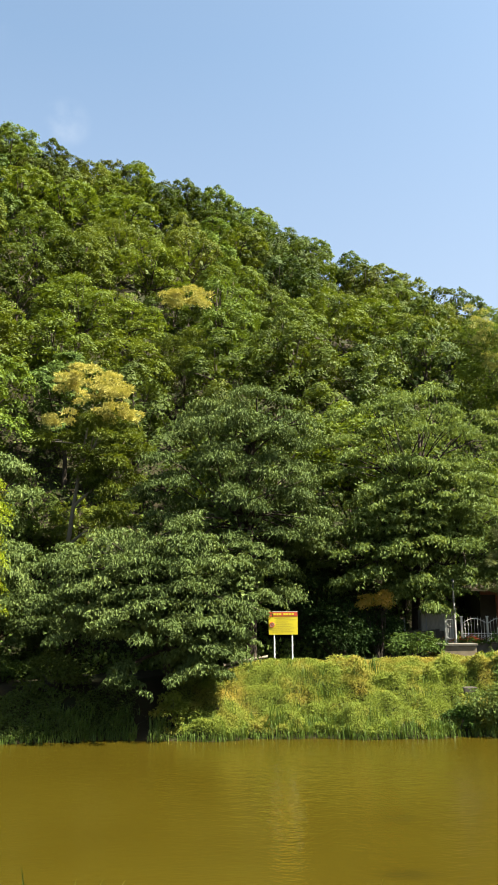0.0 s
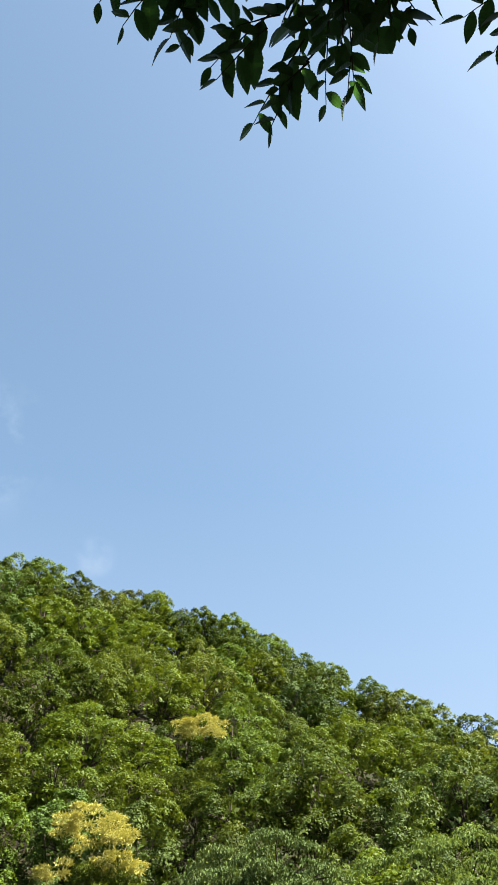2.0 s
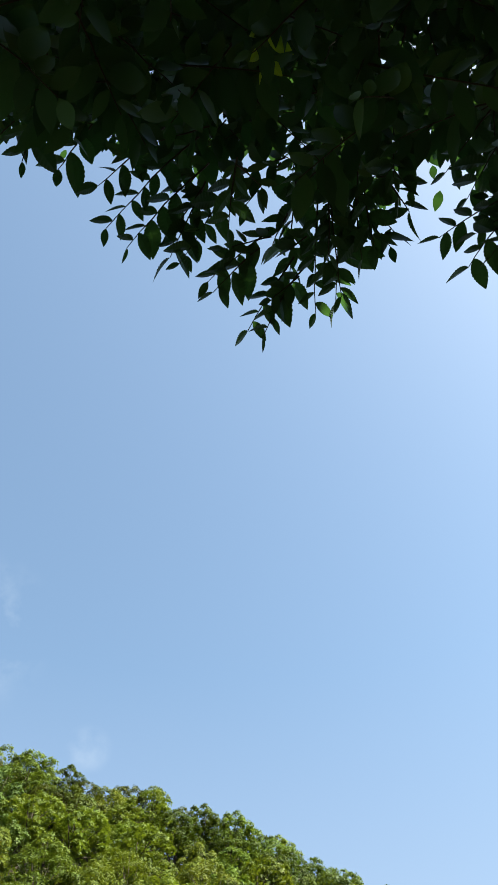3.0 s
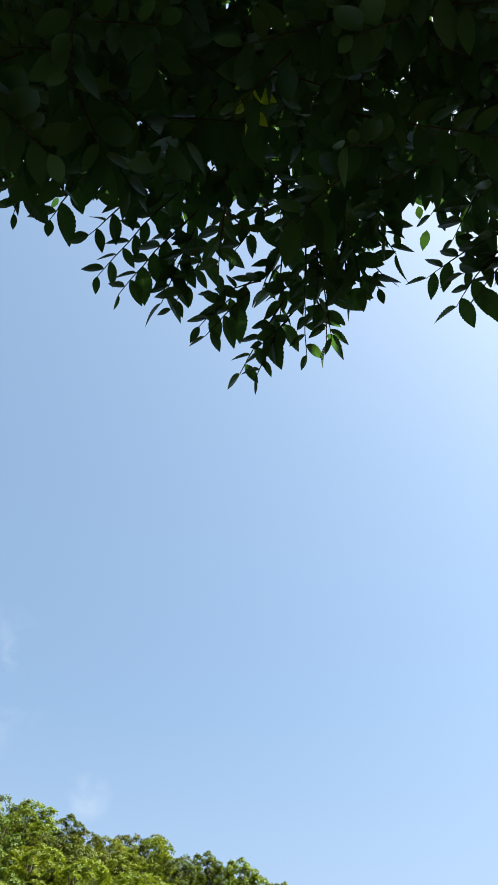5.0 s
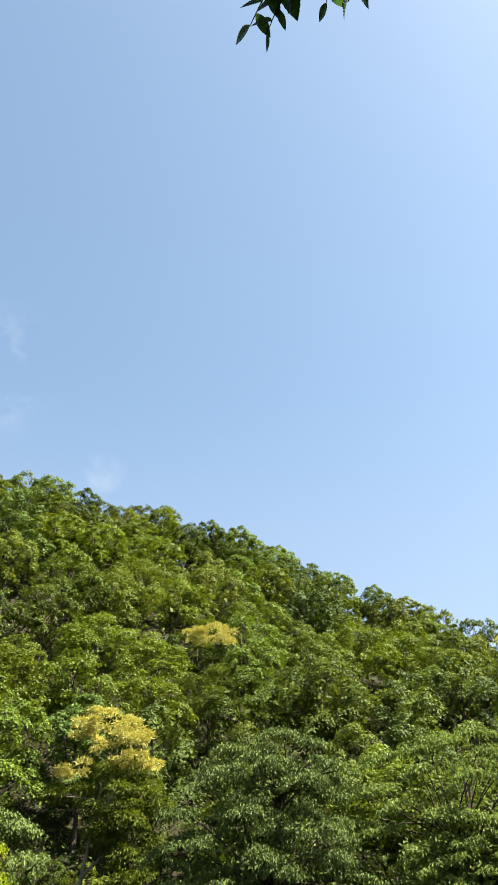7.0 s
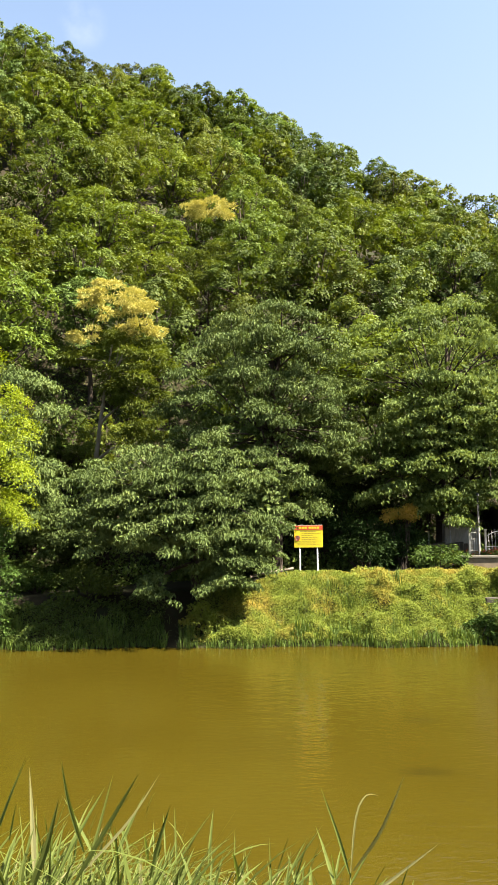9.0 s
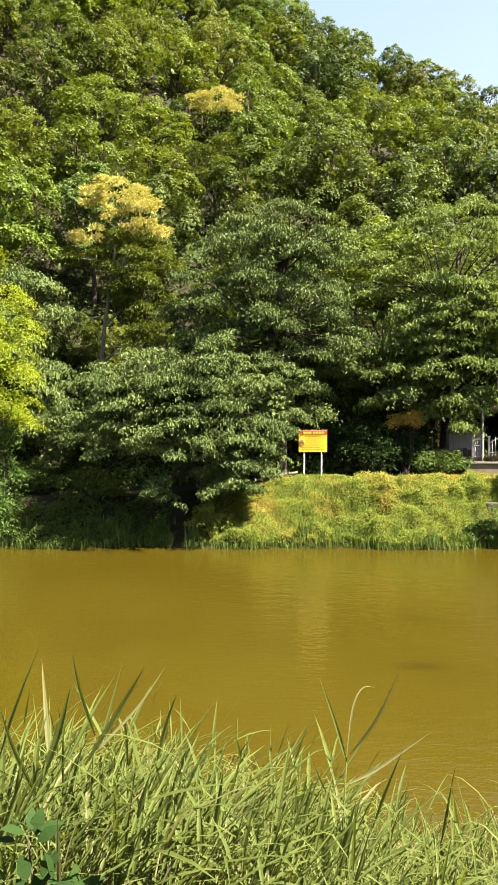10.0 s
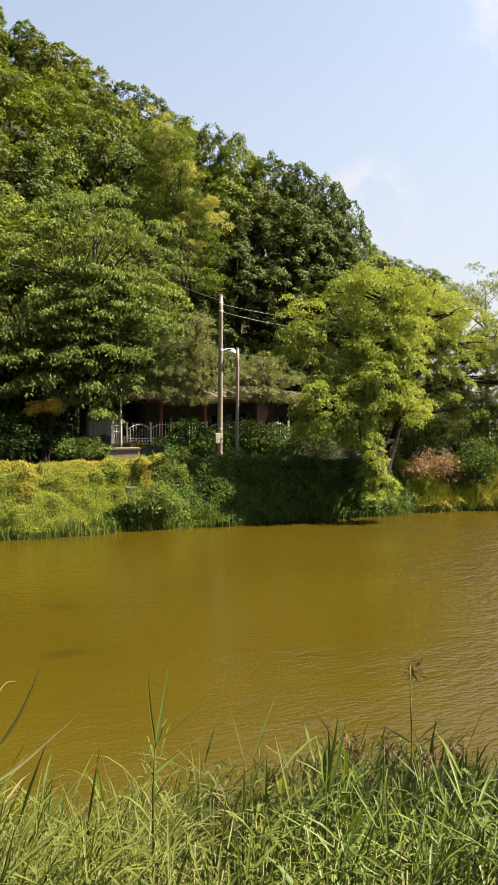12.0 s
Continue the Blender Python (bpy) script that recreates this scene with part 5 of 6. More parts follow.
# fence, gate and shed
def iron_fence(label, x0, x1, y, z, panels, scroll=True):
    ob = empty("fence", (x0 + x1) / 2, y, z)
    w = (x1 - x0) / panels
    for k in range(panels + 1):
        x = -(x1 - x0) / 2 + k * w
        solid("post", box(0.09, 0.09, 1.15, 0.01), P_WHITE, ob, "", pose(x, 0, 0))
        solid("post_cap", box(0.13, 0.13, 0.05, 0.015), P_WHITE, ob, "", pose(x, 0, 1.15))
    for k in range(panels):
        x = -(x1 - x0) / 2 + k * w
        crest = lambda s: 0.85 + 0.25 * math.sin(math.pi * s)
        rod("top_rail", [(x + w * s, 0, crest(s)) for s in np.linspace(0.02, 0.98, 9)], 0.02, P_WHITE, ob, 6)
        rod("bottom_rail", [(x + 0.04, 0, 0.15), (x + w - 0.04, 0, 0.15)], 0.02, P_WHITE, ob, 6)
        rod("middle_rail", [(x + 0.04, 0, 0.4), (x + w - 0.04, 0, 0.4)], 0.016, P_WHITE, ob, 6)
        n = max(4, int(w / 0.15))
        for j in range(1, n):
            s = j / n
            rod("bar", [(x + w * s, 0, 0.15), (x + w * s, 0, crest(s) + 0.1)], [0.014, 0.010], P_WHITE, ob, 5)
        if scroll:
            for j in range(n):
                c = x + w * (j + 0.5) / n
                rod("ring", [(c + 0.055 * math.cos(a), 0.005, 0.275 + 0.055 * math.sin(a)) for a in np.linspace(0, 2 * math.pi, 11)], 0.009, P_WHITE, ob, 4)
    return tagged(ob, label, "fence", "garden fences")


FZ = 3.12
wall_low = empty("garden_wall", 0, 0, 0)
solid("footing", box(13.0, 0.3, FZ - 2.3, 0.02), M_CONCRETE, wall_low, "", pose(16.4, 37.3, 2.3))
tagged(wall_low, "low grey concrete footing wall under the garden fence", "wall")
iron_fence("white wrought-iron garden fence with scrolled panels", 10.0, 12.4, 37.3, FZ, 2)
iron_fence("white wrought-iron garden fence half hidden by vines", 12.6, 18.8, 37.3, FZ, 4)
gate = empty("gate", 9.7, 37.3, FZ)
for px in (-0.45, 0.0):
    solid("gate_post", box(0.11, 0.11, 1.15, 0.012), P_WHITE, gate, "", pose(px, 0, 0))
for h in (0.2, 0.75, 1.05):
    rod("rail", [(-0.4, 0, h), (-0.05, 0, h)], 0.025, P_WHITE, gate, 6)
for j in range(1, 4):
    rod("bar", [(-0.45 + j * 0.11, 0, 0.2), (-0.45 + j * 0.11, 0, 1.05)], 0.012, P_WHITE, gate, 5)
tagged(gate, "narrow white iron gate at the garden corner", "gate")
dark_post = empty("lamp_post", 9.62, 37.0, 2.9)
rod("shaft", [(0, 0, 0), (0, 0, 3.0)], [0.06, 0.045], P_BLACK, dark_post, 10)
rod("finial", [(0, 0, 3.0), (0, 0, 3.06), (0, 0, 3.14)], [0.06, 0.07, 0.02], P_BLACK, dark_post, 10)
tagged(dark_post, "thin black metal post beside the gate", "post")
block = empty("concrete_block", 9.5, 36.5, 0)
solid("plinth", box(1.55, 0.9, 0.75, 0.03), P_STONE, block, "", pose(0, 0, 2.3))
solid("slab", box(1.75, 1.0, 0.09, 0.015), M_CONCRETE, block, "", pose(-0.05, 0, 3.05))
tagged(block, "weathered pale concrete plinth at the top of the bank", "plinth")
lower = empty("concrete_step", 9.0, 32.9, float(land(9.0, 32.9)) - 0.1)
solid("tread", box(0.6, 0.4, 0.26, 0.03), P_BOARD, lower, "", pose(0, 0, 0.05))
tagged(lower, "small concrete step half buried in the weeds", "step")
shed = empty("shed", 9.3, 39.4, 2.9)
for k in range(8):
    solid("panel", box(0.19, 0.04, 1.75 + 0.02 * (k % 3), 0.004), P_PANEL, shed, "", pose(-0.68 + k * 0.197, -0.5 + 0.008 * (k % 2), 0))
for s in (-1, 1):
    solid("side", box(0.05, 1.1, 1.7, 0.004), P_PANEL, shed, "", pose(s * 0.8, 0.07, 0))
solid("roof", box(2.0, 1.5, 0.07, 0.01), P_ROOF, shed, "dark flat roof", pose(0, 0, 1.78))
solid("back", box(1.6, 0.05, 1.7, 0.004), P_PANEL, shed, "", pose(0, 0.6, 0))
tagged(shed, "small shed of weathered pale grey panels", "shed")
low_panel = empty("board_fence", 8.5, 38.3, 2.85)
for k in range(9):
    solid("board", box(0.2, 0.03, 0.78 + 0.03 * ((k * 5) % 4), 0.004), P_BOARD, low_panel, "", pose(-0.9 + k * 0.215, 0.006 * (k % 2), 0))
for px in (-0.95, 0.1, 1.0):
    rod("post", [(px, 0.06, -0.1), (px, 0.06, 1.4)], 0.035, P_STEEL, low_panel, 8)
tagged(low_panel, "weathered grey board fence before the shed", "fence")
rng = np.random.default_rng(77)
pots = empty("flower_bed", 10.4, 37.0, 3.1)
c = rng.normal(0, 1, (60, 3)) * np.array([0.5, 0.08, 0.06]) + np.array([0, 0, 0.14])
M_FLOWER = leaf_mat("red_flower", (0.30, 0.02, 0.02), (0.45, 0.04, 0.03), (0.55, 0.10, 0.07), 0.3, 0.6, 0.0)
part("flowers", mesh_of("flowers", *clump_leaves(rng, c, np.full(60, 0.09), 4, 0.7, 0.07, 0.05, 0.0), M_FLOWER), pots, "small red flowers")
part("leaves", mesh_of("leaves", *clump_leaves(rng, c - np.array([0, 0, 0.08]), np.full(60, 0.12), 14, 0.7, 0.10, 0.05, 0.0), M_VINE), pots)
tagged(pots, "red flowers at the foot of the white fence", "flowers")
log = part("fallen_log", mesh_of("fallen_log", *tube(bend((-1.0, 34.6, float(land(-1, 34.6)) + 0.22), (0.9, 35.0, float(land(0.9, 35.0)) + 0.28), rng, 0.04, 7), np.linspace(0.07, 0.05, 7), 8), M_PALE_BARK, True))
tagged(log, "pale fallen log lying beside the warning board", "log")


# ---- the near bank: reeds ----
TOP_AZ = [-60, -20, -12, -6, 0, 6, 11, 17, 22, 29, 35, 41, 70]
TOP_EL = [-19, -19, -19.5, -21.5, -22.5, -25.8, -25.2, -23.6, -24.6, -22.6, -22.2, -24.0, -24]


def ribbon(root, way, length, width, lift, fall, n=4):
    """A reed leaf: a keeled ribbon, widest a third of the way along, that rises, arches over and tapers to a fine point."""
    s = np.linspace(0, 1, n)
    way = np.array([way[0], way[1], 0.0]) / max(1e-6, math.hypot(way[0], way[1]))
    p = np.asarray(root) + np.outer(s * length * math.cos(lift), way) + np.outer(s * length * math.sin(lift) - fall * length * s ** 2.2, (0, 0, 1))
    side = np.array([-way[1], way[0], 0])
    w = width * np.clip(0.35 + 2.6 * s, 0, 1) * (1 - s ** 1.6)
    nor = unit(np.cross(np.gradient(p, axis=0), side))
    a, b = p - side * w[:, None] / 2 + nor * w[:, None] * 0.15, p + side * w[:, None] / 2 + nor * w[:, None] * 0.15
    v = np.stack([a, p, b], 1).reshape(-1, 3)
    f = []
    for i in range(n - 1):
        for j in (0, 1):
            q = i * 3 + j
            f += [(q, q + 1, q + 4), (q, q + 4, q + 3)]
    return v, np.array(f)


def reed_bits(rng, foot, height, leaves, wide, broad):
    """Stem and leaves of one reed, all combed to one side by the wind."""
    lean = (rng.normal(0, 0.13, 2) + np.array([0.10, 0.0])) * height
    top = np.array(foot) + np.array([lean[0], lean[1], height * 0.84])
    s = np.linspace(0, 1, 6)[:, None]
    stem = np.array(foot) + (top - np.array(foot)) * s
    stem[:, :2] += (np.outer(s[:, 0] ** 2 - s[:, 0], lean)) * 0.5
    bits = []
    a0 = rng.uniform(0, 6.28)
    for k in range(leaves):
        u = min(1.0, 0.45 + 0.55 * (k + rng.random() * 0.6) / leaves)
        a = a0 + k * 2.6 + rng.normal(0, 0.5)
        root = stem[0] + (stem[-1] - stem[0]) * u
        ln = rng.uniform(0.13, 0.32) * (1.35 if broad else 1.0)
        pull = 0.9 if broad else 0.5
        bits.append(ribbon(root, (math.cos(a) + pull, math.sin(a) * 0.8), ln, wide * rng.uniform(0.6, 1.25), rng.uniform(0.35, 1.3), rng.uniform(0.0, 0.3) if broad or rng.random() < 0.5 else rng.uniform(0.3, 1.0)))
    return stem, bits


rng = np.random.default_rng(61)
stems, green, dry, shade_bits = [], [], [], []
count = 0
while count < 3100:
    az, r = rng.uniform(-27, 50), 2.35 + 3.9 * rng.random() ** 1.1
    x, y = r * math.sin(radians(az)), r * math.cos(radians(az))
    if y < 1.35:
        continue
    z = float(land(x, y))
    top = EYE_Z + r * math.tan(radians(float(np.interp(az, TOP_AZ, TOP_EL))))
    h = min(top - z, 2.1) * (rng.uniform(0.66, 1.0) if rng.random() < 0.93 else rng.uniform(1.0, 1.10))
    big = az < 4 and rng.random() < 0.7
    if h < 0.35:
        continue
    stem, bits = reed_bits(rng, (x, y, z), h, int(rng.integers(8, 13)) + (0 if big else 2), rng.uniform(0.014, 0.025) if big else rng.uniform(0.006, 0.015) * (2.0 if az > 22 and rng.random() < 0.25 else 1.0), big)
    stems.append(tube(stem[::2], np.linspace(0.005, 0.0025, 6)[::2], 3))
    # the further right, the more reeds take the shade-darkened green
    (dry if rng.random() < 0.07 else shade_bits if rng.random() < (az - 18) / 22 else green).extend(bits)
    count += 1
tagged(part("reed_bed", mesh_of("reed_bed", *join(*green), M_REED)), "dense bed of yellow-green reeds on the near bank", "reeds", "", "stuff")
tagged(part("green_reeds", mesh_of("green_reeds", *join(*shade_bits), M_REED_SHADE)), "broad-leaved green reeds on the near bank, coloured darker to stand for shade", "reeds", "", "stuff")
tagged(part("dry_reeds", mesh_of("dry_reeds", *join(*dry), M_REED_DRY)), "straw-coloured withered reed leaves among the green", "reeds", "", "stuff")
tagged(part("reed_stems", mesh_of("reed_stems", *join(*stems), M_REED_DRY, True)), "thin pale reed stems standing in the reed bed", "reeds", "", "stuff")


def tall_reed(label, az, r, top_el, seed, leaves=5, lean=(0, 0), plume=False, wide=0.026):
    """One reed that stands clear of the bed, part by part."""
    rng = np.random.default_rng(seed)
    x, y = r * math.sin(radians(az)), r * math.cos(radians(az))
    z = float(land(x, y))
    h = EYE_Z + r * math.tan(radians(top_el)) - z
    ob = empty("reed", x, y, z)
    n = 7
    s = np.linspace(0, 1, n)
    hs = h * (0.98 if plume else 0.72)
    pts = np.stack([lean[0] * s ** 1.5, lean[1] * s ** 1.5, hs * s], 1)
    rod("stem", pts, np.linspace(0.006, 0.003, n), M_REED_DRY if plume else M_REED, ob, 6)
    a0 = rng.uniform(0, 6.28)
    for k in range(leaves):
        u = 0.55 + 0.45 * k / max(1, leaves - 1)
        q = pts[0] + (pts[-1] - pts[0]) * u
        a = a0 + k * 2.5
        v, f = ribbon(q, (math.cos(a), math.sin(a)), h * rng.uniform(0.22, 0.34), wide * rng.uniform(0.7, 1.1), rng.uniform(1.0, 1.42), rng.uniform(0.0, 0.35), 8)
        part("leaf", mesh_of("leaf", v, f, M_REED), ob)
    if plume:
        P = pts[-1] + rng.normal(0, 1, (70, 3)) * np.array([0.018, 0.018, 0.026]) + np.array([0.02, 0, -0.02])
        v, f = leaf_cards(P, rng.normal(0, 1, P.shape) + np.array([0.6, 0, -0.6]), rng.normal(0, 1, P.shape), rng.uniform(0.02, 0.05, 70), rng.uniform(0.0012, 0.0025, 70))
        part("plume", mesh_of("plume", v, f, M_PLUME), ob, "feathery purplish-brown plume")
    return tagged(ob, label, "reed", "tall reeds")


def along(az, el, r):
    return np.array([r * math.sin(radians(az)), r * math.cos(radians(az)), EYE_Z + r * math.tan(radians(el))])


def bent_leaf(knots, width, twist, n=10):
    """A single long reed leaf through a few knots, keeled and tapering."""
    k = np.array(knots)
    u = np.linspace(0, len(k) - 1, n)
    p = np.stack([np.interp(u, np.arange(len(k)), k[:, c]) for c in range(3)], 1)
    for _ in range(2):
        p[1:-1] = 0.5 * p[1:-1] + 0.25 * (p[:-2] + p[2:])
    t = unit(np.gradient(p, axis=0))
    side = unit(np.cross(t, np.array([0.2, -1.0, twist])))
    nor = np.cross(side, t)
    s = np.linspace(0, 1, n)
    w = (width * np.minimum(1, 0.4 + 3 * s) * (1 - s ** 2.2))[:, None]
    v = np.stack([p - side * w / 2 + nor * w * 0.2, p, p + side * w / 2 + nor * w * 0.2], 1).reshape(-1, 3)
    f = [t_ for q in (i * 3 + j for i in range(n - 1) for j in (0, 1)) for t_ in ((q, q + 1, q + 4), (q, q + 4, q + 3))]
    return v, np.array(f)


def marked_reed(label, r, stem, leaves, blade=M_REED):
    """A reed that stands out by its shape: its stem and each leaf as bearings (degrees right, degrees up) at one distance."""
    foot = along(stem[0][0], stem[0][1], r)
    foot[2] = float(land(foot[0], foot[1]))
    ob = empty("reed", *foot)
    pts = np.array([foot] + [along(a, e, r) for a, e in stem]) - foot
    rod("stem", pts, np.linspace(0.006, 0.003, len(pts)), M_REED, ob, 6)
    for k, (width, dry, knots) in enumerate(leaves):
        q = [along(a, e, r + 0.03 * i * (1 if k % 2 else -1)) - foot for i, (a, e) in enumerate(knots)]
        part("leaf", mesh_of("leaf", *bent_leaf(q, width, 0.5 - 0.4 * (k % 3)), M_REED_DRY if dry else blade), ob, "straw-coloured leaf" if dry else "")
    return tagged(ob, label, "reed", "tall reeds")


marked_reed("tall forked reed with long bent leaves", 2.9, [(4.3, -31), (4.8, -28.2), (5.1, -23.4)],
            [(0.014, False, [(5.0, -23.5), (4.2, -21.1), (3.1, -18.4)]), (0.008, True, [(5.1, -23.5), (5.5, -19.9), (6.3, -18.7), (7.2, -18.9)]), (0.015, True, [(5.3, -23.3), (7.1, -21.3), (8.2, -19.2), (9.0, -17.5)]),
             (0.014, True, [(5.2, -25.1), (7.2, -24.2), (9.1, -22.9), (11.3, -21.4)]), (0.012, False, [(4.3, -26.9), (3.3, -25.3), (2.4, -23.5)])])
marked_reed("fresh green reed with leaves held like a fork", 2.8, [(16.7, -29), (16.7, -26.4), (16.9, -23.7)],
            [(0.010, False, [(16.9, -23.9), (16.5, -21.3), (16.3, -18.0)]), (0.019, False, [(16.9, -23.6), (17.4, -21.3), (17.9, -18.4)]), (0.014, False, [(17.0, -23.5), (18.5, -22.5), (20.8, -20.8)]), (0.018, False, [(16.6, -25.5), (17.8, -24.7), (19.5, -23.7)])])
marked_reed("dark green reed with a sheaf of upright leaves", 2.7, [(29.6, -30), (29.6, -27.8), (29.7, -26.5)],
            [(0.024, False, [(29.6, -27.0), (29.8, -24.6), (29.7, -22.3)]), (0.023, False, [(29.8, -26.5), (30.5, -24.3), (31.1, -21.7)]), (0.020, False, [(29.6, -26.0), (30.1, -23.8), (30.5, -21.7)]), (0.023, False, [(29.5, -26.2), (29.3, -24.6), (29.9, -22.7)])], M_REED_SHADE)
marked_reed("broad-leaved green reed at the edge of the bed", 2.6, [(-13.8, -28), (-13.6, -24.5), (-13.4, -22.0)],
            [(0.016, False, [(-14.1, -23.6), (-11.4, -19.9), (-9.6, -17.3)]), (0.011, False, [(-13.1, -22.6), (-12.3, -20.2), (-11.4, -17.2)]), (0.014, False, [(-13.4, -21.8), (-14.5, -18.8), (-15.0, -16.2)]), (0.010, True, [(-13.7, -23.1), (-10.3, -20.3), (-8.2, -17.5)])])
marked_reed("broad-leaved green reed at the edge of the bed", 2.6, [(-17.6, -28), (-17.5, -25.5)],
            [(0.023, False, [(-17.4, -24.6), (-15.9, -21.5), (-15.1, -18.5)]), (0.020, False, [(-17.5, -25.4), (-17.6, -22.6), (-16.7, -20.0)]), (0.018, False, [(-17.5, -25.2), (-19.2, -22.0), (-20.0, -19.4)])])
marked_reed("green reed with two stiff upright leaves", 2.8, [(23.4, -30), (23.4, -28.0)],
            [(0.020, False, [(23.4, -28.0), (23.4, -26.7), (23.5, -25.1)]), (0.014, False, [(23.4, -28.0), (24.2, -26.1), (25.0, -23.6)])])

TALL = [(-8.0, 2.7, -19.6, 5, False, 0.024), (13.2, 3.0, -22.4, 4, False, 0.020), (33.6, 3.2, -23.0, 1, True, 0.018), (21.4, 3.2, -26.9, 1, True, 0.018), (32.2, 3.3, -23.6, 1, True, 0.018), (33.8, 3.0, -22.8, 4, False, 0.024), (36.0, 3.2, -22.4, 4, False, 0.024), (40.4, 3.2, -21.6, 3, False, 0.022), (11.4, 2.9, -22.0, 4, False, 0.02), (33.0, 3.25, -23.1, 1, True, 0.016), (34.6, 3.3, -22.9, 1, True, 0.016), (35.5, 3.2, -22.4, 1, True, 0.016), (36.2, 3.3, -19.2, 1, True, 0.010)]
for k, (az, r, el, n, plume, wide) in enumerate(TALL):
    rg = np.random.default_rng(900 + k)
    tall_reed("withered reed with a brown feathery plume" if plume else "tall green reed standing clear above the reed bed", az, r, el, 700 + k, n, rg.normal(0, 0.10, 2), plume, wide)

bush_rng = np.random.default_rng(66)
shrub_ob = empty("shrub", -0.60, 1.95, float(land(-0.60, 1.95)))
pp = bush_rng.normal(0, 1, (26, 3)) * np.array([0.085, 0.07, 0.11]) + np.array([0, 0, 0.66])
part("branching", mesh_of("branching", *join(*[tube(bend((0, 0, 0), q, bush_rng, 0.08, 4), np.linspace(0.008, 0.003, 4), 4) for q in pp]), M_TWIG, True), shrub_ob)
# shade on this shrub is put into its dark leaf colour
part("foliage", mesh_of("foliage", *clump_leaves(bush_rng, pp, np.full(26, 0.06), 9, 0.7, 0.062, 0.033, 0.2, (0, 0, 0), leaf_ovals), M_SHADE_LEAF), shrub_ob)
tagged(shrub_ob, "small shrub among the near reeds, leaves coloured dark for shade", "shrub", "bank shrubs")


# ---- the tree overhead ----
def toothed_leaf(length, width, curl, teeth=10, saw=0.035, full=0.92):
    """A zelkova leaf: pointed, saw-toothed, folded along the midrib with its veins pressed in."""
    s = np.linspace(0, 1, teeth * 2 + 1)
    w = width * 0.5 * np.sin(np.pi * s ** 0.78) ** full
    w[1::2] *= 1 + saw
    w[2:-1:2] *= 1 - saw
    mid = np.stack([s * length, 0 * s, -curl * length * s ** 2], 1)
    fold = 0.22 + 0.05 * (np.arange(len(s)) % 2)
    up = np.stack([s * length + 0.05 * w, w, mid[:, 2] + w * fold], 1)
    dn = np.stack([s * length + 0.05 * w, -w, mid[:, 2] + w * fold], 1)
    v = np.concatenate([mid, up, dn])
    n = len(s)
    f = []
    for i in range(n - 1):
        f += [(i, i + 1, n + i + 1), (i, n + i + 1, n + i), (i + 1, i, 2 * n + i), (i + 1, 2 * n + i, 2 * n + i + 1)]
    return v, np.array(f)


LEAF_SHAPES = [toothed_leaf(0.060, 0.025, 0.10), toothed_leaf(0.075, 0.034, 0.16), toothed_leaf(0.050, 0.021, 0.06)]
PLAIN_SHAPES = [toothed_leaf(0.064, 0.026, 0.10, 3, 0.0, 1.0), toothed_leaf(0.086, 0.035, 0.16, 3, 0.0, 1.0), toothed_leaf(0.070, 0.029, 0.06, 3, 0.0, 1.0)]
leaf_meshes = [mesh_of("leaf", v, f, M_ZELK) for v, f in LEAF_SHAPES]

zel = empty("zelkova_tree", 2.6, -3.0, 3.4)
origin = np.array([2.6, -3.0, 3.4])
rng = np.random.default_rng(81)
trunk_line = np.array([(0, 0, -0.2), (0.05, 0.05, 1.2), (-0.05, 0.15, 2.4), (-0.1, 0.2, 3.4), (0, 0.2, 5.0), (0.1, 0.2, 7.0)])
part("trunk", mesh_of("trunk", *tube(trunk_line, [0.30, 0.25, 0.22, 0.19, 0.13, 0.06], 14), M_BARK, True), zel)
BOUGH_ENDS = [(3, (-2.4, 2.6, 4.4)), (3, (-1.4, 1.2, 4.2)), (4, (3.4, 3.4, 5.2)), (4, (4.6, 1.6, 4.6)), (4, (-2.6, -1.8, 5.6)), (5, (1.0, -2.0, 7.4)), (5, (-1.8, 0.6, 7.0)), (3, (-3.6, 1.6, 4.4)), (4, (2.2, 2.0, 6.0))]
limb_lines = []
for k, e in BOUGH_ENDS:
    ln = bend(trunk_line[k], e, rng, 0.08, 9, -0.06)
    limb_lines.append(ln)
    part("limb", mesh_of("limb", *tube(ln, np.linspace(0.09, 0.012, 9), 8), M_BARK, True), zel)


def leafy_twig(a, b, rng, bits, objects, big=1.0):
    """A hanging twig with leaves to both sides; leaves go to bits (joined) or to objects (singly)."""
    a, b = np.asarray(a), np.asarray(b)
    line = bend(a, b, rng, 0.05, 7, -0.06)
    ln = np.linalg.norm(b - a)
    n = max(5, int(ln / 0.019))
    t = unit(np.gradient(line, axis=0))
    for k in range(n):
        u = 0.12 + 0.88 * k / (n - 1)
        i = min(5, int(u * 6))
        q = line[i] + (line[i + 1] - line[i]) * (u * 6 - i)
        ax = t[i]
        across = np.cross(ax, np.array([0, 0, 1.0]))
        across = across / max(1e-6, np.linalg.norm(across)) * (1 if k % 2 else -1)
        way = unit(ax * (0.55 if k < n - 1 else 2.0) + across * 0.9 + np.array([0, 0, -0.4]) + rng.normal(0, 0.2, 3))
        nor = unit(np.array([0, -0.15, 0.9]) + across * 0.3 + rng.normal(0, 0.24, 3))
        nor = unit(nor - way * np.dot(nor, way))
        side = np.cross(nor, way)
        s = big * rng.uniform(0.75, 1.15) * (0.75 + 0.35 * math.sin(math.pi * u))
        m = np.stack([way, side, nor], 1) * s
        j = int(rng.integers(0, 3))
        if objects is not None:
            objects.append((j, q, m))
        else:
            v, f = PLAIN_SHAPES[j]
            bits.append((v @ m.T + q, f))
    return tube(line, np.linspace(0.0022, 0.0008, 7), 4)


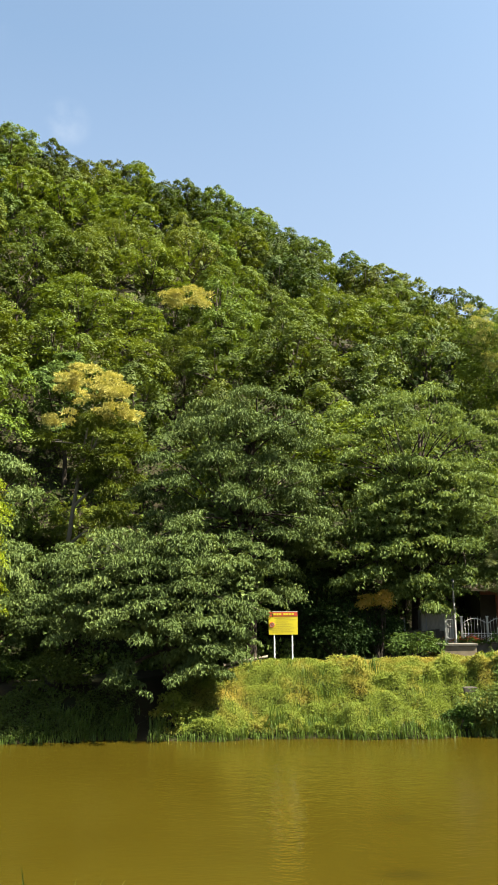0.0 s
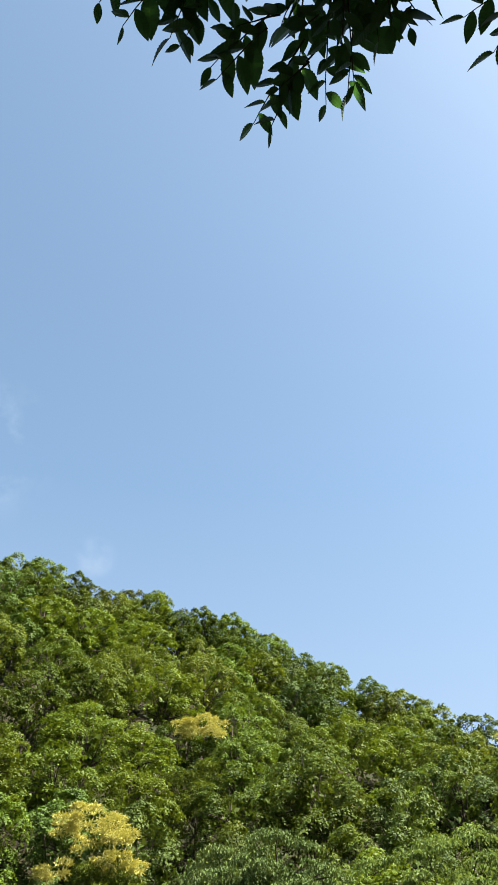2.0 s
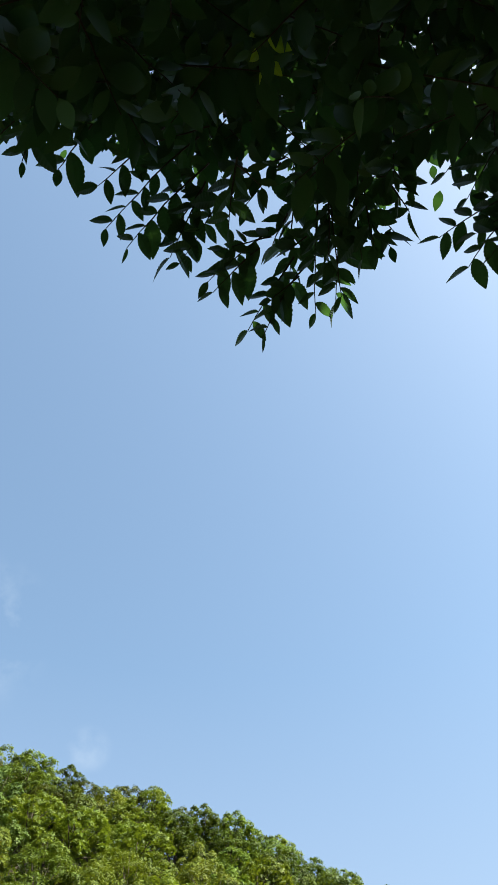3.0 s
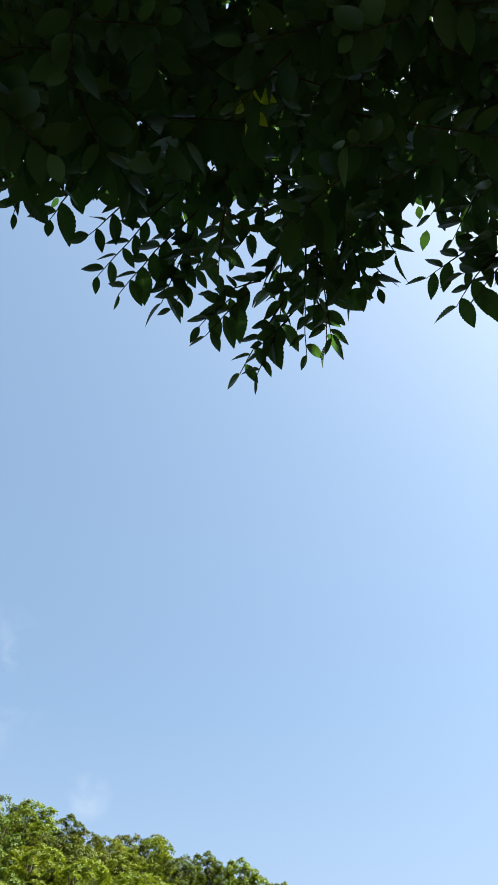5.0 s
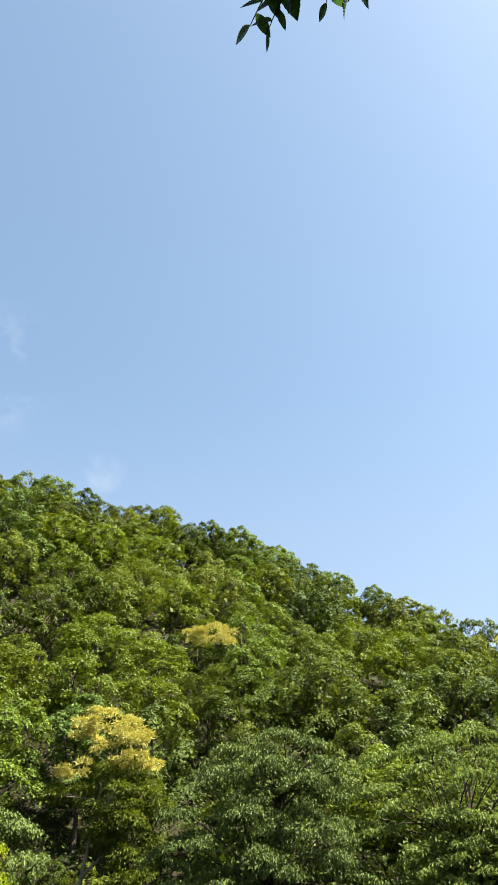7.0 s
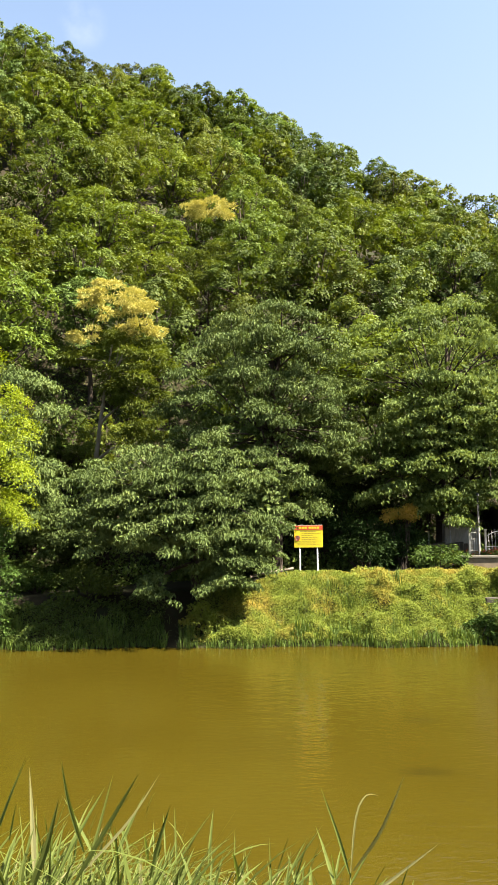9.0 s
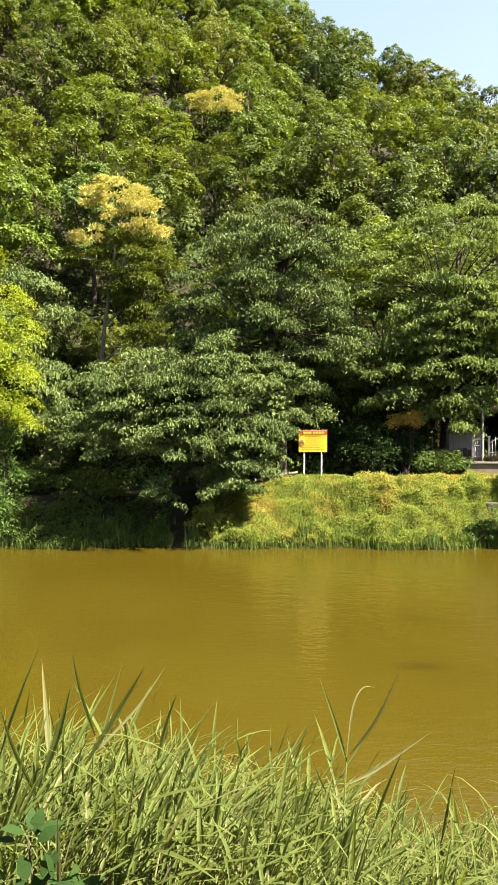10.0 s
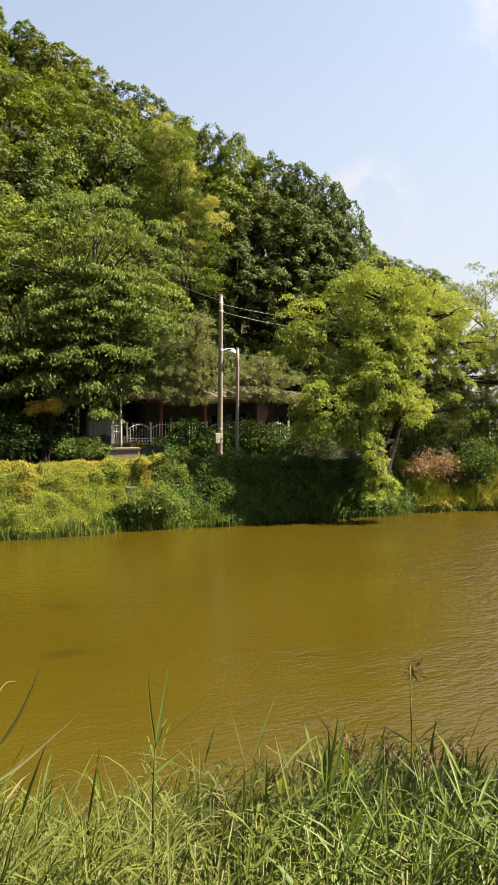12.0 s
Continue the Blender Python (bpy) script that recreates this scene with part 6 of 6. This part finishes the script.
FRINGE_A = [   # twigs hanging at the edge of the canopy: from, to
    (-0.310, 0.373, 6.819, -0.380, 0.444, 6.750),
    (-0.190, 0.403, 6.799, -0.300, 0.475, 6.731),
    (-0.090, 0.403, 6.809, -0.290, 0.555, 6.702),
    (-0.080, 0.463, 6.801, -0.250, 0.595, 6.693),
    (-0.080, 0.484, 6.771, -0.160, 0.616, 6.684),
    (-0.010, 0.473, 6.781, -0.140, 0.626, 6.674),
    (-0.010, 0.388, 6.589, -0.030, 0.499, 6.521),
    (0.050, 0.565, 6.693, -0.080, 0.647, 6.624),
    (0.030, 0.596, 6.673, -0.070, 0.667, 6.615),
    (0.100, 0.606, 6.644, 0.000, 0.728, 6.556),
    (0.120, 0.627, 6.634, 0.030, 0.739, 6.546),
    (0.110, 0.474, 6.771, 0.090, 0.696, 6.656),
    (0.150, 0.476, 6.681, 0.140, 0.698, 6.566),
    (0.170, 0.476, 6.661, 0.190, 0.658, 6.555),
]
FRINGE_B = [
    (0.200, 0.486, 6.671, 0.180, 0.678, 6.565),
    (0.230, 0.447, 6.640, 0.250, 0.558, 6.563),
    (0.220, 0.466, 6.651, 0.230, 0.588, 6.573),
    (0.250, 0.387, 6.619, 0.310, 0.448, 6.560),
    (0.270, 0.437, 6.600, 0.310, 0.488, 6.551),
    (0.080, 0.453, 6.780, -0.000, 0.525, 6.722),
    (0.500, 0.354, 6.758, 0.410, 0.465, 6.711),
    (0.540, 0.365, 6.718, 0.450, 0.506, 6.671),
    (0.540, 0.486, 6.641, 0.390, 0.567, 6.623),
    (0.530, 0.507, 6.611, 0.440, 0.608, 6.564),
    (0.540, 0.527, 6.602, 0.480, 0.588, 6.563),
    (-0.370, 0.296, 6.667, -0.410, 0.387, 6.599),
]
singles, bits, wood = [], [], []
for row in FRINGE_A + FRINGE_B:
    part("twig", mesh_of("twig", *leafy_twig(np.array(row[:3]) - origin, np.array(row[3:]) - origin, rng, None, singles, 1.05), M_TWIG, True), zel)
for j, q, m in singles:
    ob = part("leaf", leaf_meshes[j], zel)
    ob.matrix_basis = Matrix.Translation(q) @ Matrix([list(r) for r in m]).to_4x4()
for row in FRINGE_A + FRINGE_B:      # short side shoots that thicken the edge
    a, b = np.array(row[:3]) - origin, np.array(row[3:]) - origin
    q = a + (b - a) * rng.uniform(-0.35, 0.15)
    e = q + (b - a) * rng.uniform(0.25, 0.5) + rng.normal(0, 0.035, 3)
    wood.append(leafy_twig(q, e, rng, bits, None, rng.uniform(0.75, 0.95)))
# sun through the canopy is put into these few leaves' colour, not their age
young = [mesh_of("leaf", v, f, M_SUN_LEAF) for v, f in LEAF_SHAPES[:1]]
fresh = []
part("twig", mesh_of("twig", *leafy_twig(np.array((0.055, 0.17, 6.62)) - origin, np.array((0.040, 0.235, 6.54)) - origin, rng, None, fresh, 0.95), M_TWIG, True), zel)
for j, q, m in fresh:
    ob = part("leaf", young[0], zel, "leaf coloured bright yellow-green to stand for sunlight")
    ob.matrix_basis = Matrix.Translation(q) @ Matrix([list(r) for r in m]).to_4x4()
made = 0
EDGE_X = [-0.45, -0.30, -0.11, -0.08, -0.03, -0.01, 0.03, 0.11, 0.18, 0.205, 0.22, 0.245, 0.31, 0.45]     # outline of the thick part of the canopy, per metre above the eye
EDGE_Y = [0.235, 0.24, 0.26, 0.295, 0.285, 0.27, 0.285, 0.335, 0.335, 0.275, 0.225, 0.255, 0.31, 0.33]
while made < 1700:
    h = rng.uniform(1.25, 2.7)
    x, y = rng.uniform(-1.4, 1.5), rng.uniform(-0.45, 0.95)
    if y > h * np.interp(x / h, EDGE_X, EDGE_Y) - 0.02:
        continue
    a = np.array([x, y - 0.05, EYE_Z + h + 0.06]) - origin
    b = a + np.array([rng.normal(0, 0.13), rng.uniform(-0.04, 0.16), -rng.uniform(0.04, 0.16)])
    h = b[2] + origin[2] - EYE_Z
    if b[1] + origin[1] > h * (np.interp((b[0] + origin[0]) / h, EDGE_X, EDGE_Y) + 0.025) - 0.05:
        continue
    wood.append(leafy_twig(a, b, rng, bits, None, rng.uniform(0.9, 1.3)))
    made += 1
part("hanging_twig", mesh_of("hanging_twig", *join(*wood), M_TWIG, True), zel)["kind"] = "stuff"
foliage = part("hanging_foliage", mesh_of("hanging_foliage", *join(*bits), M_ZELK, True), zel, "dense shaded underside of the canopy")
foliage["kind"] = "stuff"
cs = []
# the far right and rear lobes are unseen, added to cast shade
for c, r, n in [((0.2, -0.6, 9.6), (2.6, 1.6, 1.5), 70), ((-1.8, -1.2, 9.2), (2.0, 1.6, 1.2), 40), ((1.6, -1.8, 10.4), (3.2, 2.2, 1.6), 70), ((6.5, 2.1, 8.5), (1.5, 1.4, 1.0), 100), ((6.4, 3.0, 8.2), (1.1, 1.1, 0.8), 45), ((7.6, 1.2, 8.2), (2.4, 2.0, 1.5), 60), ((3.0, -4.4, 10.0), (3.4, 2.4, 2.0), 60), ((0.1, -0.4, 8.2), (1.9, 0.68, 0.35), 210)]:
    cs.append(crown_points(rng, n, *r, -0.9, 0.3) + np.array(c) - origin)
cs = np.concatenate(cs)
v, f = clump_leaves(rng, cs, rng.uniform(0.4, 0.7, len(cs)), 60, 0.5, 0.088, 0.042, 0.4, (0, 0, 6), leaf_ovals)
part("crown", mesh_of("crown", v, f, M_ZELK), zel)
tagged(zel, "zelkova tree with dark toothed leaves hanging over the viewer", "tree")

# bricks of the pier
for row in range(37):
    for k in range(4):
        x = 2.95 - 0.39 + 0.0975 + k * 0.195
        ob = part("brick", brick_me, pier)
        ob.matrix_basis = pose(x - 2.95, -0.262, 0.02 + row * 0.068)
